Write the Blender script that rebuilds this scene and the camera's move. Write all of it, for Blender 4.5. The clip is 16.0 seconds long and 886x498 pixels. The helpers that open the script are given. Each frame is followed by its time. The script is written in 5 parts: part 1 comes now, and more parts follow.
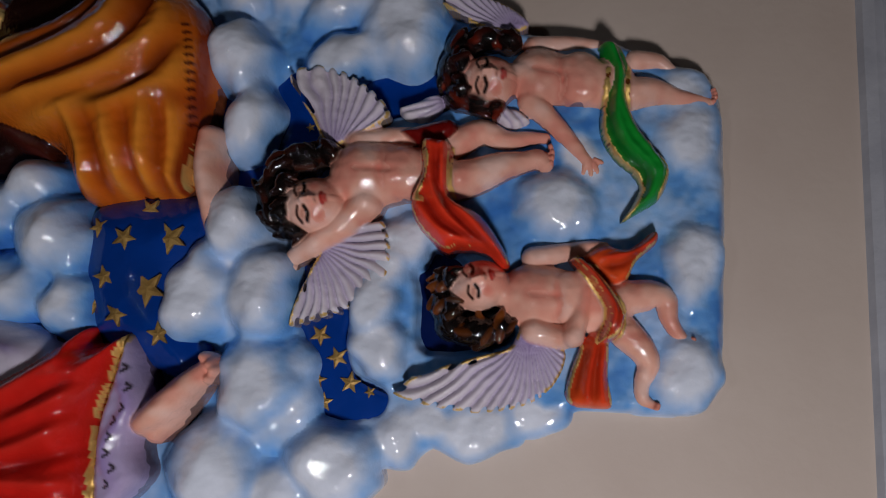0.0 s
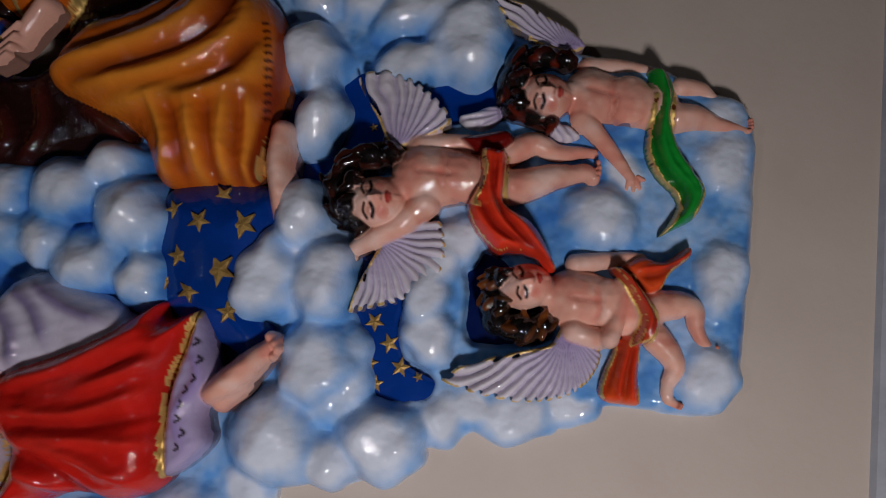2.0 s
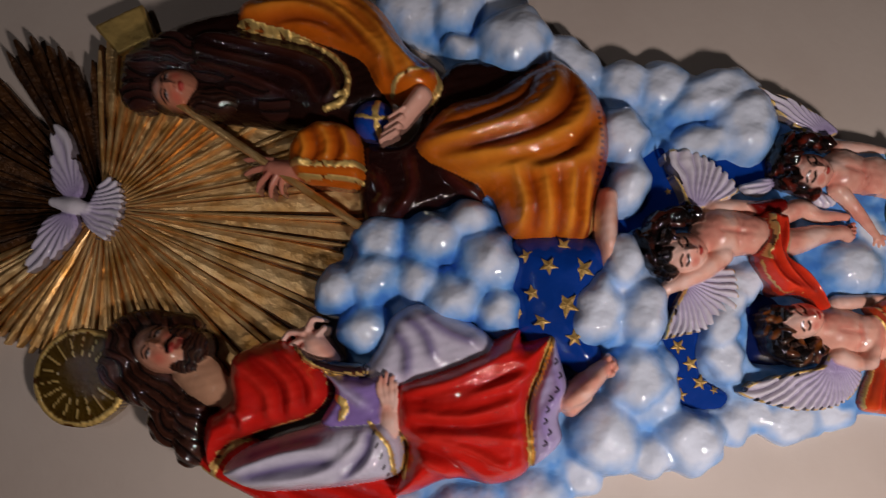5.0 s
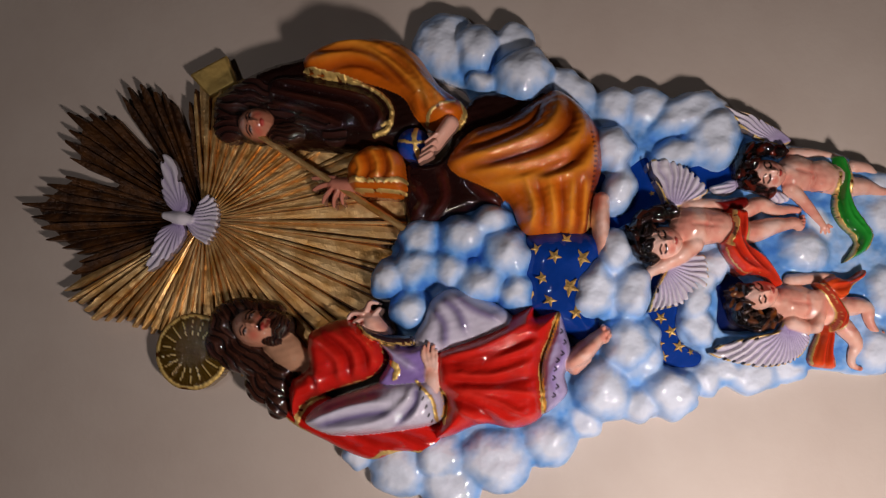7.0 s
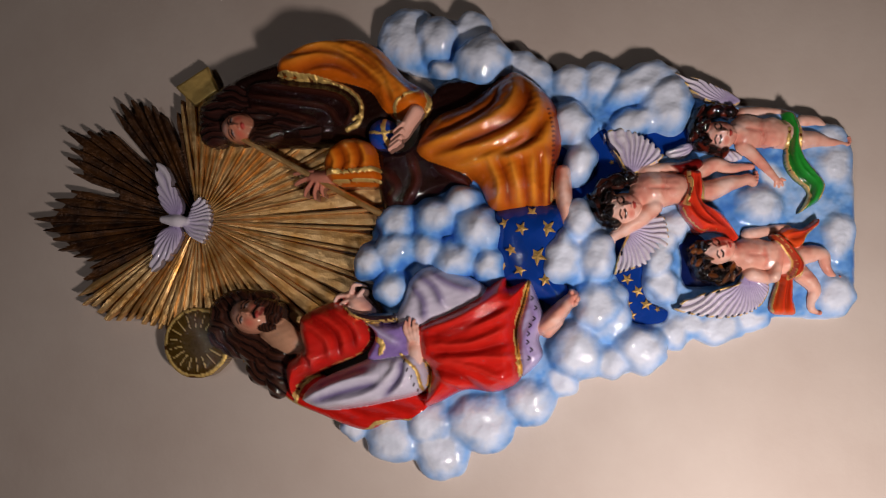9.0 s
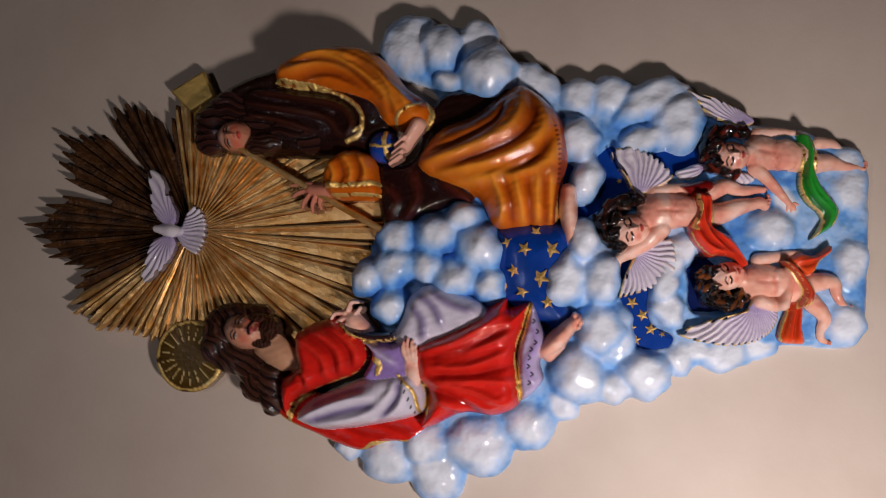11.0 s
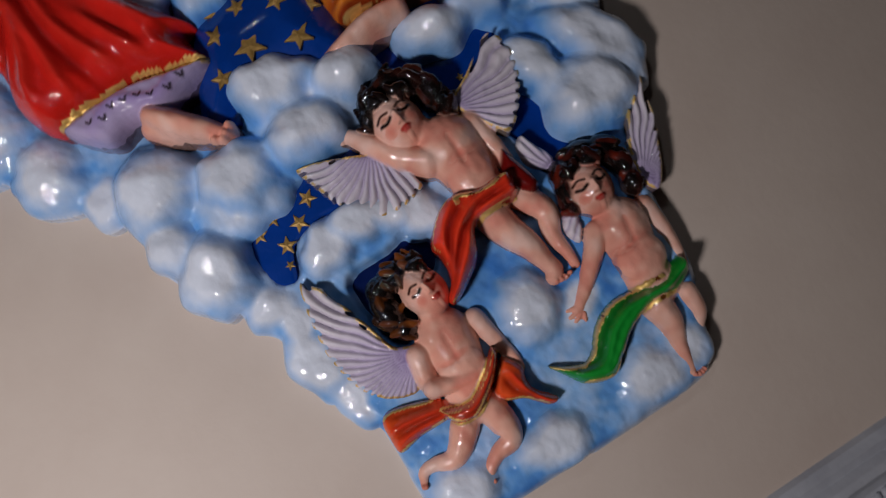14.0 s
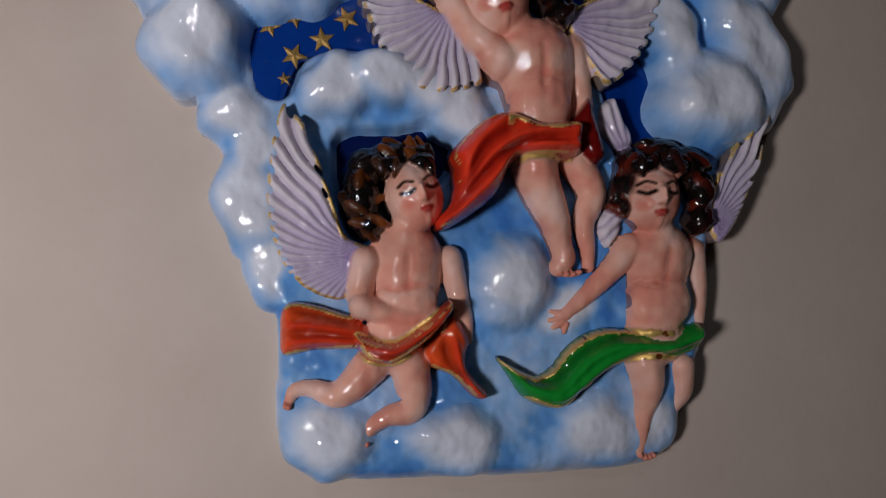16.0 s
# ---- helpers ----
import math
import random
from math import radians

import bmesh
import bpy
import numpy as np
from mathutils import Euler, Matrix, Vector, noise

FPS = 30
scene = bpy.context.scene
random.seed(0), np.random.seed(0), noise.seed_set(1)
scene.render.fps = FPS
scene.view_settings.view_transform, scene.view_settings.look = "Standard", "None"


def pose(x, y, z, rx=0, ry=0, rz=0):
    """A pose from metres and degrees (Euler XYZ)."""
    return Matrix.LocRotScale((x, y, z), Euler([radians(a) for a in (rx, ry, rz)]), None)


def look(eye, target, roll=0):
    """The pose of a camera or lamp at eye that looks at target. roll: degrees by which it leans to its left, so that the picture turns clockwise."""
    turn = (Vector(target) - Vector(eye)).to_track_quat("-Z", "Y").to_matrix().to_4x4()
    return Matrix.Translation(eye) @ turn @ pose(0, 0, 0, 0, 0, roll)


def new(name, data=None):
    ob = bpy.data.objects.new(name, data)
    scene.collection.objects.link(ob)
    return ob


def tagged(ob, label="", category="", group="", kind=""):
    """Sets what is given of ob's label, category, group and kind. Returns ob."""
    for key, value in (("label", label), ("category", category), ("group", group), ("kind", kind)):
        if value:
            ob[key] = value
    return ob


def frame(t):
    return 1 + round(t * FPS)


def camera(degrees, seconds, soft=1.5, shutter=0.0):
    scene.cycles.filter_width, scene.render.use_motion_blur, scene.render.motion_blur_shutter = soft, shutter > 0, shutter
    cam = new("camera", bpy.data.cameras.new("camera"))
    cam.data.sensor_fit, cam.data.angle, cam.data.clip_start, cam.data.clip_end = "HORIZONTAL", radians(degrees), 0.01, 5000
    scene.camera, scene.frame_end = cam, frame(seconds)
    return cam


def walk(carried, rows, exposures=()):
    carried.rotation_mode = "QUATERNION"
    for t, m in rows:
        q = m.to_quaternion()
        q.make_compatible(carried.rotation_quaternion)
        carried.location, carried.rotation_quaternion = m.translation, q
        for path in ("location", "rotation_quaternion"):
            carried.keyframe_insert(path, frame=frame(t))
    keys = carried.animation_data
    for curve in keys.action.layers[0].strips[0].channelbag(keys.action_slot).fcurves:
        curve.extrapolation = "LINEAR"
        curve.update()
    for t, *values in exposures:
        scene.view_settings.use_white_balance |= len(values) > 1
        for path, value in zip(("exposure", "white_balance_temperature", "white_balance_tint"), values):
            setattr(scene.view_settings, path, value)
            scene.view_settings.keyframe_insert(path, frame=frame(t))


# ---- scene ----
import collections

cam = camera(63.11, 16.0, soft=1.15, shutter=0.3)
# seconds, eye (metres), pitch, roll, yaw (degrees)
ROWS = [
    (0.0, -0.0859, -0.5517, 1.2051, 5.38, -88.20, -8.95),
    (0.5, -0.0869, -0.5688, 1.2107, 5.33, -85.55, -9.49),
    (1.0, -0.0767, -0.5873, 1.2109, 4.79, -83.40, -7.81),
    (1.5, -0.0669, -0.5907, 1.2247, 4.81, -83.74, -7.05),
    (2.0, -0.0776, -0.6028, 1.2567, 3.84, -84.31, -7.06),
    (2.5, -0.0864, -0.6327, 1.2759, 3.20, -83.44, -6.74),
    (3.0, -0.0984, -0.6714, 1.3122, 3.25, -79.81, -6.80),
    (3.5, -0.0921, -0.6965, 1.3528, 2.91, -80.31, -7.21),
    (4.0, -0.0900, -0.7205, 1.4204, 2.49, -81.40, -6.42),
    (4.5, -0.0758, -0.7508, 1.4908, 2.42, -82.46, -5.87),
    (5.0, -0.0997, -0.7766, 1.5665, 2.37, -83.49, -7.73),
    (5.2, -0.0994, -0.7905, 1.5925, 2.15, -83.38, -8.00),
    (7.3, -0.1139, -0.9968, 1.5215, 6.38, -85.74, -5.78),
    (7.5, -0.0988, -1.0089, 1.4819, 7.06, -86.53, -5.32),
    (8.0, -0.1143, -1.0171, 1.4447, 7.42, -87.97, -5.72),
    (8.5, -0.1308, -1.0268, 1.4586, 7.64, -89.04, -5.53),
    (11.0, -0.0727, -1.0035, 1.4698, 7.59, -87.83, -3.74),
    (11.5, -0.0540, -0.9708, 1.4503, 8.14, -76.93, -2.08),
    (12.0, -0.0171, -0.8757, 1.3395, 5.98, -67.66, -1.23),
    (12.5, 0.0180, -0.7926, 1.2284, 7.08, -62.73, 3.00),
    (13.0, 0.0179, -0.7200, 1.1977, 8.67, -51.96, 2.33),
    (13.5, -0.0047, -0.6629, 1.1738, 5.11, -43.27, -2.21),
    (14.0, -0.0337, -0.5996, 1.1811, 6.69, -32.75, -3.48),
    (14.5, -0.0665, -0.5208, 1.1802, 7.15, -21.06, -5.67),
    (15.0, -0.0926, -0.4663, 1.1523, 5.81, -6.99, -9.91),
    (15.5, -0.0957, -0.4577, 1.1478, 5.20, -2.66, -11.04),
    (16.0, -0.0734, -0.4782, 1.1659, 3.60, -1.33, -7.76),
]
walk(cam, [(t, pose(x, y, z, 90 + pitch, 0, yaw) @ pose(0, 0, 0, 0, 0, roll)) for t, x, y, z, pitch, roll, yaw in ROWS],
     exposures=[(0.0, -0.8, 5950, 10), (1.5, -0.83, 5950, 10), (3.5, -0.88, 6000, 10), (4.3, -0.62, 6100, 11), (5.0, -0.3, 6400, 14), (8.0, 0.05, 6500, 14),
                (11.0, 0.05, 6500, 14), (12.5, -0.25, 6200, 12), (13.0, -0.55, 6050, 10), (14.0, -0.66, 6000, 10), (16.0, -0.8, 5950, 10)])

# ---- light ----
world = bpy.data.worlds.new("room_air")
scene.world = world
world.use_nodes = True
world.node_tree.nodes["Background"].inputs[0].default_value = (0.75, 0.82, 1.0, 1)
world.node_tree.nodes["Background"].inputs[1].default_value = 0.003


def area_lamp(name, eye, target, size, watts, colour):
    data = bpy.data.lights.new(name, "AREA")
    data.shape, data.size, data.energy, data.color = "DISK", size, watts, colour
    ob = new(name, data)
    ob.matrix_world = look(eye, target)
    return ob


area_lamp("side_lamp", (-0.54, -0.78, 1.08), (-0.30, 0.0, 1.34), 0.13, 7.6, (1.0, 0.91, 0.86))
# unseen lamp, added high behind the camera to brighten gold and varnish
area_lamp("rear_fill_lamp", (-0.10, -2.3, 2.70), (0.0, 0.0, 1.5), 0.06, 3.4, (1.0, 0.97, 0.96))


# ---- materials ----
def lin(h):
    """Linear colour of a hex string."""
    v = [int(h[i:i + 2], 16) / 255 for i in (0, 2, 4)]
    return tuple(c / 12.92 if c <= 0.04045 else ((c + 0.055) / 1.055) ** 2.4 for c in v)


def node(nt, kind, **ins):
    n = nt.nodes.new(kind)
    for k, v in ins.items():
        n.inputs[k.replace("_", " ")].default_value = v
    return n


def enamel(name, rough=0.45, coat=1.0, bump=0.22, grain=165.0, brushed=0.5):
    """Varnished oil paint over plaster: colour and gilding come from what was painted on the mesh."""
    m = bpy.data.materials.new(name)
    m.use_nodes = True
    nt, p = m.node_tree, m.node_tree.nodes["Principled BSDF"]
    col = nt.nodes.new("ShaderNodeAttribute")
    col.attribute_name = "paint"
    gold = nt.nodes.new("ShaderNodeAttribute")
    gold.attribute_name = "gilding"
    tc = nt.nodes.new("ShaderNodeTexCoord")
    fine = node(nt, "ShaderNodeTexNoise", Scale=grain, Detail=4.0)
    broad = node(nt, "ShaderNodeTexNoise", Scale=28.0, Detail=5.0)
    for n in (fine, broad):
        nt.links.new(tc.outputs["Object"], n.inputs["Vector"])
    hsv = nt.nodes.new("ShaderNodeHueSaturation")
    rng = nt.nodes.new("ShaderNodeMapRange")
    rng.inputs["From Min"].default_value, rng.inputs["From Max"].default_value = 0.3, 0.7
    rng.inputs["To Min"].default_value, rng.inputs["To Max"].default_value = 0.86, 1.12
    nt.links.new(broad.outputs["Fac"], rng.inputs["Value"])
    nt.links.new(rng.outputs[0], hsv.inputs["Value"])
    nt.links.new(col.outputs["Color"], hsv.inputs["Color"])
    nt.links.new(hsv.outputs[0], p.inputs["Base Color"])
    nt.links.new(gold.outputs["Fac"], p.inputs["Metallic"])
    r2 = nt.nodes.new("ShaderNodeMapRange")
    r2.inputs["To Min"].default_value, r2.inputs["To Max"].default_value = rough * 0.8, rough * 1.7
    nt.links.new(broad.outputs["Fac"], r2.inputs["Value"])
    nt.links.new(r2.outputs[0], p.inputs["Roughness"])
    p.inputs["Coat Weight"].default_value = coat
    p.inputs["Specular IOR Level"].default_value = 0.06
    p.inputs["Coat Roughness"].default_value = 0.045
    add = nt.nodes.new("ShaderNodeMath")
    add.operation = "MULTIPLY_ADD"
    add.inputs[1].default_value = 2.2
    nt.links.new(broad.outputs["Fac"], add.inputs[0])
    nt.links.new(fine.outputs["Fac"], add.inputs[2])
    b = node(nt, "ShaderNodeBump", Strength=bump, Distance=0.0025)
    nt.links.new(add.outputs[0], b.inputs["Height"])
    nt.links.new(b.outputs[0], p.inputs["Normal"])
    brush = node(nt, "ShaderNodeTexNoise", Scale=grain * 1.1, Detail=2.5, Distortion=0.5)
    nt.links.new(tc.outputs["Object"], brush.inputs["Vector"])
    b2 = node(nt, "ShaderNodeBump", Strength=brushed, Distance=0.0022)
    nt.links.new(brush.outputs["Fac"], b2.inputs["Height"])
    nt.links.new(b2.outputs[0], p.inputs["Coat Normal"])
    return m


def plain(name, c1, c2, rough, metal=0.0, scale=9.0, bump=0.1, fine=180.0):
    """A surface with broad blotches between two colours and a fine grain."""
    m = bpy.data.materials.new(name)
    m.use_nodes = True
    nt, p = m.node_tree, m.node_tree.nodes["Principled BSDF"]
    tc = nt.nodes.new("ShaderNodeTexCoord")
    n1 = node(nt, "ShaderNodeTexNoise", Scale=scale, Detail=6.0, Roughness=0.6)
    n2 = node(nt, "ShaderNodeTexNoise", Scale=fine, Detail=3.0)
    for n in (n1, n2):
        nt.links.new(tc.outputs["Object"], n.inputs["Vector"])
    ramp = nt.nodes.new("ShaderNodeValToRGB")
    ramp.color_ramp.elements[0].position, ramp.color_ramp.elements[1].position = 0.35, 0.68
    ramp.color_ramp.elements[0].color, ramp.color_ramp.elements[1].color = (*c1, 1), (*c2, 1)
    nt.links.new(n1.outputs["Fac"], ramp.inputs[0])
    nt.links.new(ramp.outputs[0], p.inputs["Base Color"])
    p.inputs["Roughness"].default_value, p.inputs["Metallic"].default_value = rough, metal
    add = nt.nodes.new("ShaderNodeMath")
    nt.links.new(n1.outputs["Fac"], add.inputs[0])
    nt.links.new(n2.outputs["Fac"], add.inputs[1])
    b = node(nt, "ShaderNodeBump", Strength=bump, Distance=0.002)
    nt.links.new(add.outputs[0], b.inputs["Height"])
    nt.links.new(b.outputs[0], p.inputs["Normal"])
    return m


ENAMEL = enamel("varnished_paint")
CLOUD = enamel("cloud_paint", rough=0.5, coat=1.0, bump=0.26, grain=135.0, brushed=0.45)
PANEL = enamel("night_sky_paint", rough=0.4, bump=0.2, brushed=0.2)
GOLD = plain("gold_leaf", lin("cf9448"), lin("f6cf92"), 0.38, 0.7, 34.0, 0.9, 80.0)
GOLD_OLD = plain("tarnished_gold", lin("301a0c"), lin("6c431e"), 0.40, 0.4, 45.0, 1.0, 190.0)
WALL = plain("cream_wall_paint", lin("c6b5a8"), lin("d0c1b4"), 0.6, 0.0, 5.0, 0.12, 120.0)
PLASTER = plain("white_plaster", lin("a3a4ac"), lin("b6b7bd"), 0.55, 0.0, 22.0, 0.25, 160.0)
STONE = plain("floor_tile", lin("3f3a35"), lin("554f48"), 0.4, 0.0, 6.0, 0.1)
DARK = plain("unseen_wall_dark", lin("2c2622"), lin("39322c"), 0.8)
STAR = plain("star_gold", lin("8a6a34"), lin("c8a25c"), 0.5, 0.55, 60.0, 0.5)

# ---- helpers for the relief; lengths in centimetres, x to the right and z up from one metre above the floor ----
BASE = 100.0
SKIN, SKIN_W, BLUSH = lin("ecb29c"), lin("f4d6ca"), lin("cc5444")
HAIR_D = lin("0b0606")
LILAC, WHITE, GILT = lin("8f74b4"), lin("e4dce4"), lin("edc878")


def smooth_line(pts, closed=False, n=6):
    """A Catmull-Rom curve through a few control points."""
    p = np.array(pts, float)
    if len(p) < 3:
        return p
    q = np.vstack([p[-1], p, p[0], p[1]]) if closed else np.vstack([2 * p[0] - p[1], p, 2 * p[-1] - p[-2]])
    out = []
    for i in range(len(q) - 3):
        a, b, c, d = q[i:i + 4]
        for t in np.arange(n) / n:
            out.append(0.5 * (2 * b + (c - a) * t + (2 * a - 5 * b + 4 * c - d) * t ** 2 + (3 * b - a - 3 * c + d) * t ** 3))
    if not closed:
        out.append(q[-2])
    return np.array(out)


def waves(x, z, seed, size):
    """A cheap smooth noise, about -1 to 1."""
    rs = np.random.RandomState(seed)
    s = 0
    for _ in range(7):
        a, f, ph = rs.rand() * 6.283, (0.6 + rs.rand()) / size, rs.rand() * 6.283
        s = s + np.sin((x * np.cos(a) + z * np.sin(a)) * f * 6.283 + ph)
    return s / 3.2


def grit(x, z, seed, size):
    """Smooth lattice noise, -1 to 1, with no direction of its own."""
    lat = np.random.RandomState(seed).rand(97, 89) * 2 - 1
    u, v = x / size + 400.37, z / size + 400.71
    i, j = np.floor(u).astype(int), np.floor(v).astype(int)
    f, g = u - i, v - j
    f, g = f * f * (3 - 2 * f), g * g * (3 - 2 * g)
    a = lat[i % 97, j % 89] * (1 - f) + lat[(i + 1) % 97, j % 89] * f
    b = lat[i % 97, (j + 1) % 89] * (1 - f) + lat[(i + 1) % 97, (j + 1) % 89] * f
    return a * (1 - g) + b * g


class Relief:
    """A modelled relief: forms are laid one over another, then painted, then cast as one mesh."""

    def __init__(self, x0, x1, z0, z1, step):
        self.step = step
        self.X, self.Z = np.meshgrid(np.arange(x0, x1, step), np.arange(z0, z1, step))
        self.H = np.full(self.X.shape, -9.0)
        self.C = np.zeros(self.X.shape + (3,))
        self.G = np.zeros(self.X.shape)
        self.m = self.H > 0

    def lay(self, h, mask, col, k=0.0, gold=0.0):
        old = self.H.copy()
        on = mask & (h > old)
        if k > 0:
            both = mask & (old > -5)
            w = np.clip(0.5 + 0.5 * (h - old) / k, 0, 1)
            s = h * w + old * (1 - w) + k * w * (1 - w)
            self.H = np.where(both, s, np.where(on, h, old))
            cw = np.where(both, w, on * 1.0)[..., None]
            near = mask & (cw[..., 0] > 0)
            self.C = np.where(near[..., None], self.C * (1 - cw) + np.array(col) * cw, self.C)
            self.G = np.where(near, self.G * (1 - cw[..., 0]) + gold * cw[..., 0], self.G)
        else:
            self.H = np.where(on, h, old)
            self.C[on] = col
            self.G[on] = gold
        self.m = on if k == 0 else mask & (self.H - h < 0.6 * k + 0.05)
        return self

    def dome(self, x, z, rx, rz, base, h, col, k=0.0, ang=0.0, power=0.5):
        a = radians(ang)
        dx, dz = self.X - x, self.Z - z
        u, v = (dx * math.cos(a) + dz * math.sin(a)) / rx, (-dx * math.sin(a) + dz * math.cos(a)) / rz
        r = u * u + v * v
        return self.lay(base + h * np.clip(1 - r, 0, 1) ** power, r < 1, col, k)

    def near(self, pts, smooth=True):
        """Distance to a line, and how far along it, 0 to 1, with the third and later columns carried along."""
        p = smooth_line(pts) if smooth else np.array(pts, float)
        best, extra = np.full(self.X.shape, 1e9), None
        run = np.zeros(self.X.shape)
        extra = np.zeros(self.X.shape + (p.shape[1] - 2,))
        for i in range(len(p) - 1):
            a, b = p[i], p[i + 1]
            d = b[:2] - a[:2]
            t = np.clip(((self.X - a[0]) * d[0] + (self.Z - a[1]) * d[1]) / max(d @ d, 1e-9), 0, 1)
            dist = np.hypot(self.X - a[0] - t * d[0], self.Z - a[1] - t * d[1])
            w = dist < best
            best = np.where(w, dist, best)
            run = np.where(w, (i + t) / (len(p) - 1), run)
            for c in range(p.shape[1] - 2):
                extra[..., c] = np.where(w, a[2 + c] + t * (b[2 + c] - a[2 + c]), extra[..., c])
        return best, run, extra

    def limb(self, pts, base, col, k=0.3, flat=0.8, rise=0.0):
        """A tapered limb through points (x, z, radius)."""
        d, run, e = self.near(pts)
        r = e[..., 0]
        return self.lay(base + rise * run + flat * np.sqrt(np.clip(r * r - d * d, 0, None)), d < r, col, k)

    def sheet(self, pts, base, top, edge, col, k=0.0, smooth=True, gold=0.0, slope=(0.0, 0.0)):
        """A cloth or slab with a rounded rim."""
        p = smooth_line(pts, True) if smooth else np.array(pts, float)
        inside = np.zeros(self.X.shape, bool)
        dist = np.full(self.X.shape, 1e9)
        for i in range(len(p)):
            a, b = p[i], p[(i + 1) % len(p)]
            d = b - a
            cross = (a[1] > self.Z) != (b[1] > self.Z)
            xi = a[0] + (self.Z - a[1]) * d[0] / (d[1] if abs(d[1]) > 1e-9 else 1e-9)
            inside ^= cross & (self.X < xi)
            t = np.clip(((self.X - a[0]) * d[0] + (self.Z - a[1]) * d[1]) / max(d @ d, 1e-9), 0, 1)
            dist = np.minimum(dist, np.hypot(self.X - a[0] - t * d[0], self.Z - a[1] - t * d[1]))
        q = np.clip(dist / edge, 0, 1)
        cx, cz = p.mean(0)
        h = base + (top - base) * np.sqrt(1 - (1 - q) ** 2) + (slope[0] * (self.X - cx) + slope[1] * (self.Z - cz)) * q
        return self.lay(h, inside, col, k, gold)

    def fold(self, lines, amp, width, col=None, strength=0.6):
        """Raised (or, with a negative amp, pressed) folds within the form last laid; a colour glazes them, painting
        shading into cloth and skin.
        """
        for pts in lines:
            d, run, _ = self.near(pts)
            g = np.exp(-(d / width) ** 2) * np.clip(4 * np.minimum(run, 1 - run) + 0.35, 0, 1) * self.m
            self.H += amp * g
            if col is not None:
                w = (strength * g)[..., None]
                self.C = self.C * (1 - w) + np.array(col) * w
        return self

    def comb(self, pivot, n, amp, c_in, c_mid, c_tip, reach):
        """Feathers or rays: ridges running out from a pivot over the form last laid."""
        dx, dz = self.X - pivot[0], self.Z - pivot[1]
        th, r = np.arctan2(dz, dx), np.hypot(dx, dz)
        th = th + 0.05 * waves(self.X, self.Z, n, reach * 0.8)
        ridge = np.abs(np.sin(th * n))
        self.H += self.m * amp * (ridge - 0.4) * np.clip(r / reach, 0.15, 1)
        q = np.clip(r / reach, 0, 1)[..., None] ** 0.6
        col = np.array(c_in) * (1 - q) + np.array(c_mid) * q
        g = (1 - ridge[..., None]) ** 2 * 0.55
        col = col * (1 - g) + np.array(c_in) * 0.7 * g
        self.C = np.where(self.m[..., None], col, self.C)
        return self

    def gilt(self, pts, w, h=0.12, closed=False, smooth=True, wobble=0.3):
        """A raised gilded edging along a line, broken here and there."""
        p = smooth_line(pts, closed) if smooth else pts
        d, run, _ = self.near(np.vstack([p, p[:1]]) if closed else p, False)
        gz, gx = np.gradient(self.H, self.step)
        bead = grit(self.X, self.Z, 3, 0.42) + 0.6 * grit(self.X, self.Z, 4, 1.1)
        on = (d < w * (1 + wobble * bead)) & (self.H > -5) & (np.hypot(gx, gz) < 4.0)
        self.H += on * h * (1 + 0.6 * bead) * np.sqrt(np.clip(1 - (d / (w * 1.4)) ** 2, 0, 1))
        self.tint_line(d, 1.6 * w, lin("4a1c0c"), 0.4)
        bare = on & (bead < -0.8)
        self.C[on], self.G[on] = GILT, 0.7
        self.C[bare], self.G[bare] = lin("6a3c16"), 0.2
        return self

    def tint_line(self, d, w, col, amount):
        a = (amount * np.exp(-(d / w) ** 2) * (self.H > -5))[..., None]
        self.C = self.C * (1 - a) + np.array(col) * a
        return self

    def tint(self, x, z, rx, rz, col, amount=0.6, ang=0.0):
        """A soft touch of colour."""
        a = radians(ang)
        dx, dz = self.X - x, self.Z - z
        u, v = (dx * math.cos(a) + dz * math.sin(a)) / rx, (-dx * math.sin(a) + dz * math.cos(a)) / rz
        w = (amount * np.exp(-(u * u + v * v)))[..., None] * (self.H > -5)[..., None]
        self.C = self.C * (1 - w) + np.array(col) * w
        return self

    def stroke(self, pts, w, col, h=0.0):
        """A painted brush line."""
        d, run, _ = self.near(pts)
        g = np.clip(1.6 - d / w, 0, 1) * (self.H > -5)
        self.C = self.C * (1 - g[..., None]) + np.array(col) * g[..., None]
        self.G = self.G * (1 - g)
        self.H += g * h
        return self

    def locks(self, c1, c2, size, amp, ang, seed, curl=0.4):
        """Hair: wavy strands over the form last laid."""
        a = radians(ang)
        u = self.X * math.cos(a) + self.Z * math.sin(a) + curl * size * waves(self.X, self.Z, seed, size * 4)
        s = np.sin(u * 6.283 / size) + 0.5 * np.sin(u * 6.283 / size * 2.3 + 1.3)
        self.H += self.m * amp * s
        w = np.clip(0.5 + 0.33 * s, 0, 1)[..., None]
        self.C = np.where(self.m[..., None], np.array(c1) * (1 - w) + np.array(c2) * w, self.C)
        return self

    def flush(self, seed):
        """Skin: patches of pink and of pale flesh brushed into one another."""
        near = np.abs(self.C - np.array(SKIN)).sum(-1) < 0.22
        q = 1.3 * grit(self.X, self.Z, seed, 1.8) + 0.5 * grit(self.X, self.Z, seed + 1, 0.6)
        for col, w in ((BLUSH, np.clip(q, 0, 1) * 0.42), (SKIN_W, np.clip(-q, 0, 1) * 0.55)):
            w = (w * near)[..., None]
            self.C = self.C * (1 - w) + np.array(col) * w
        return self

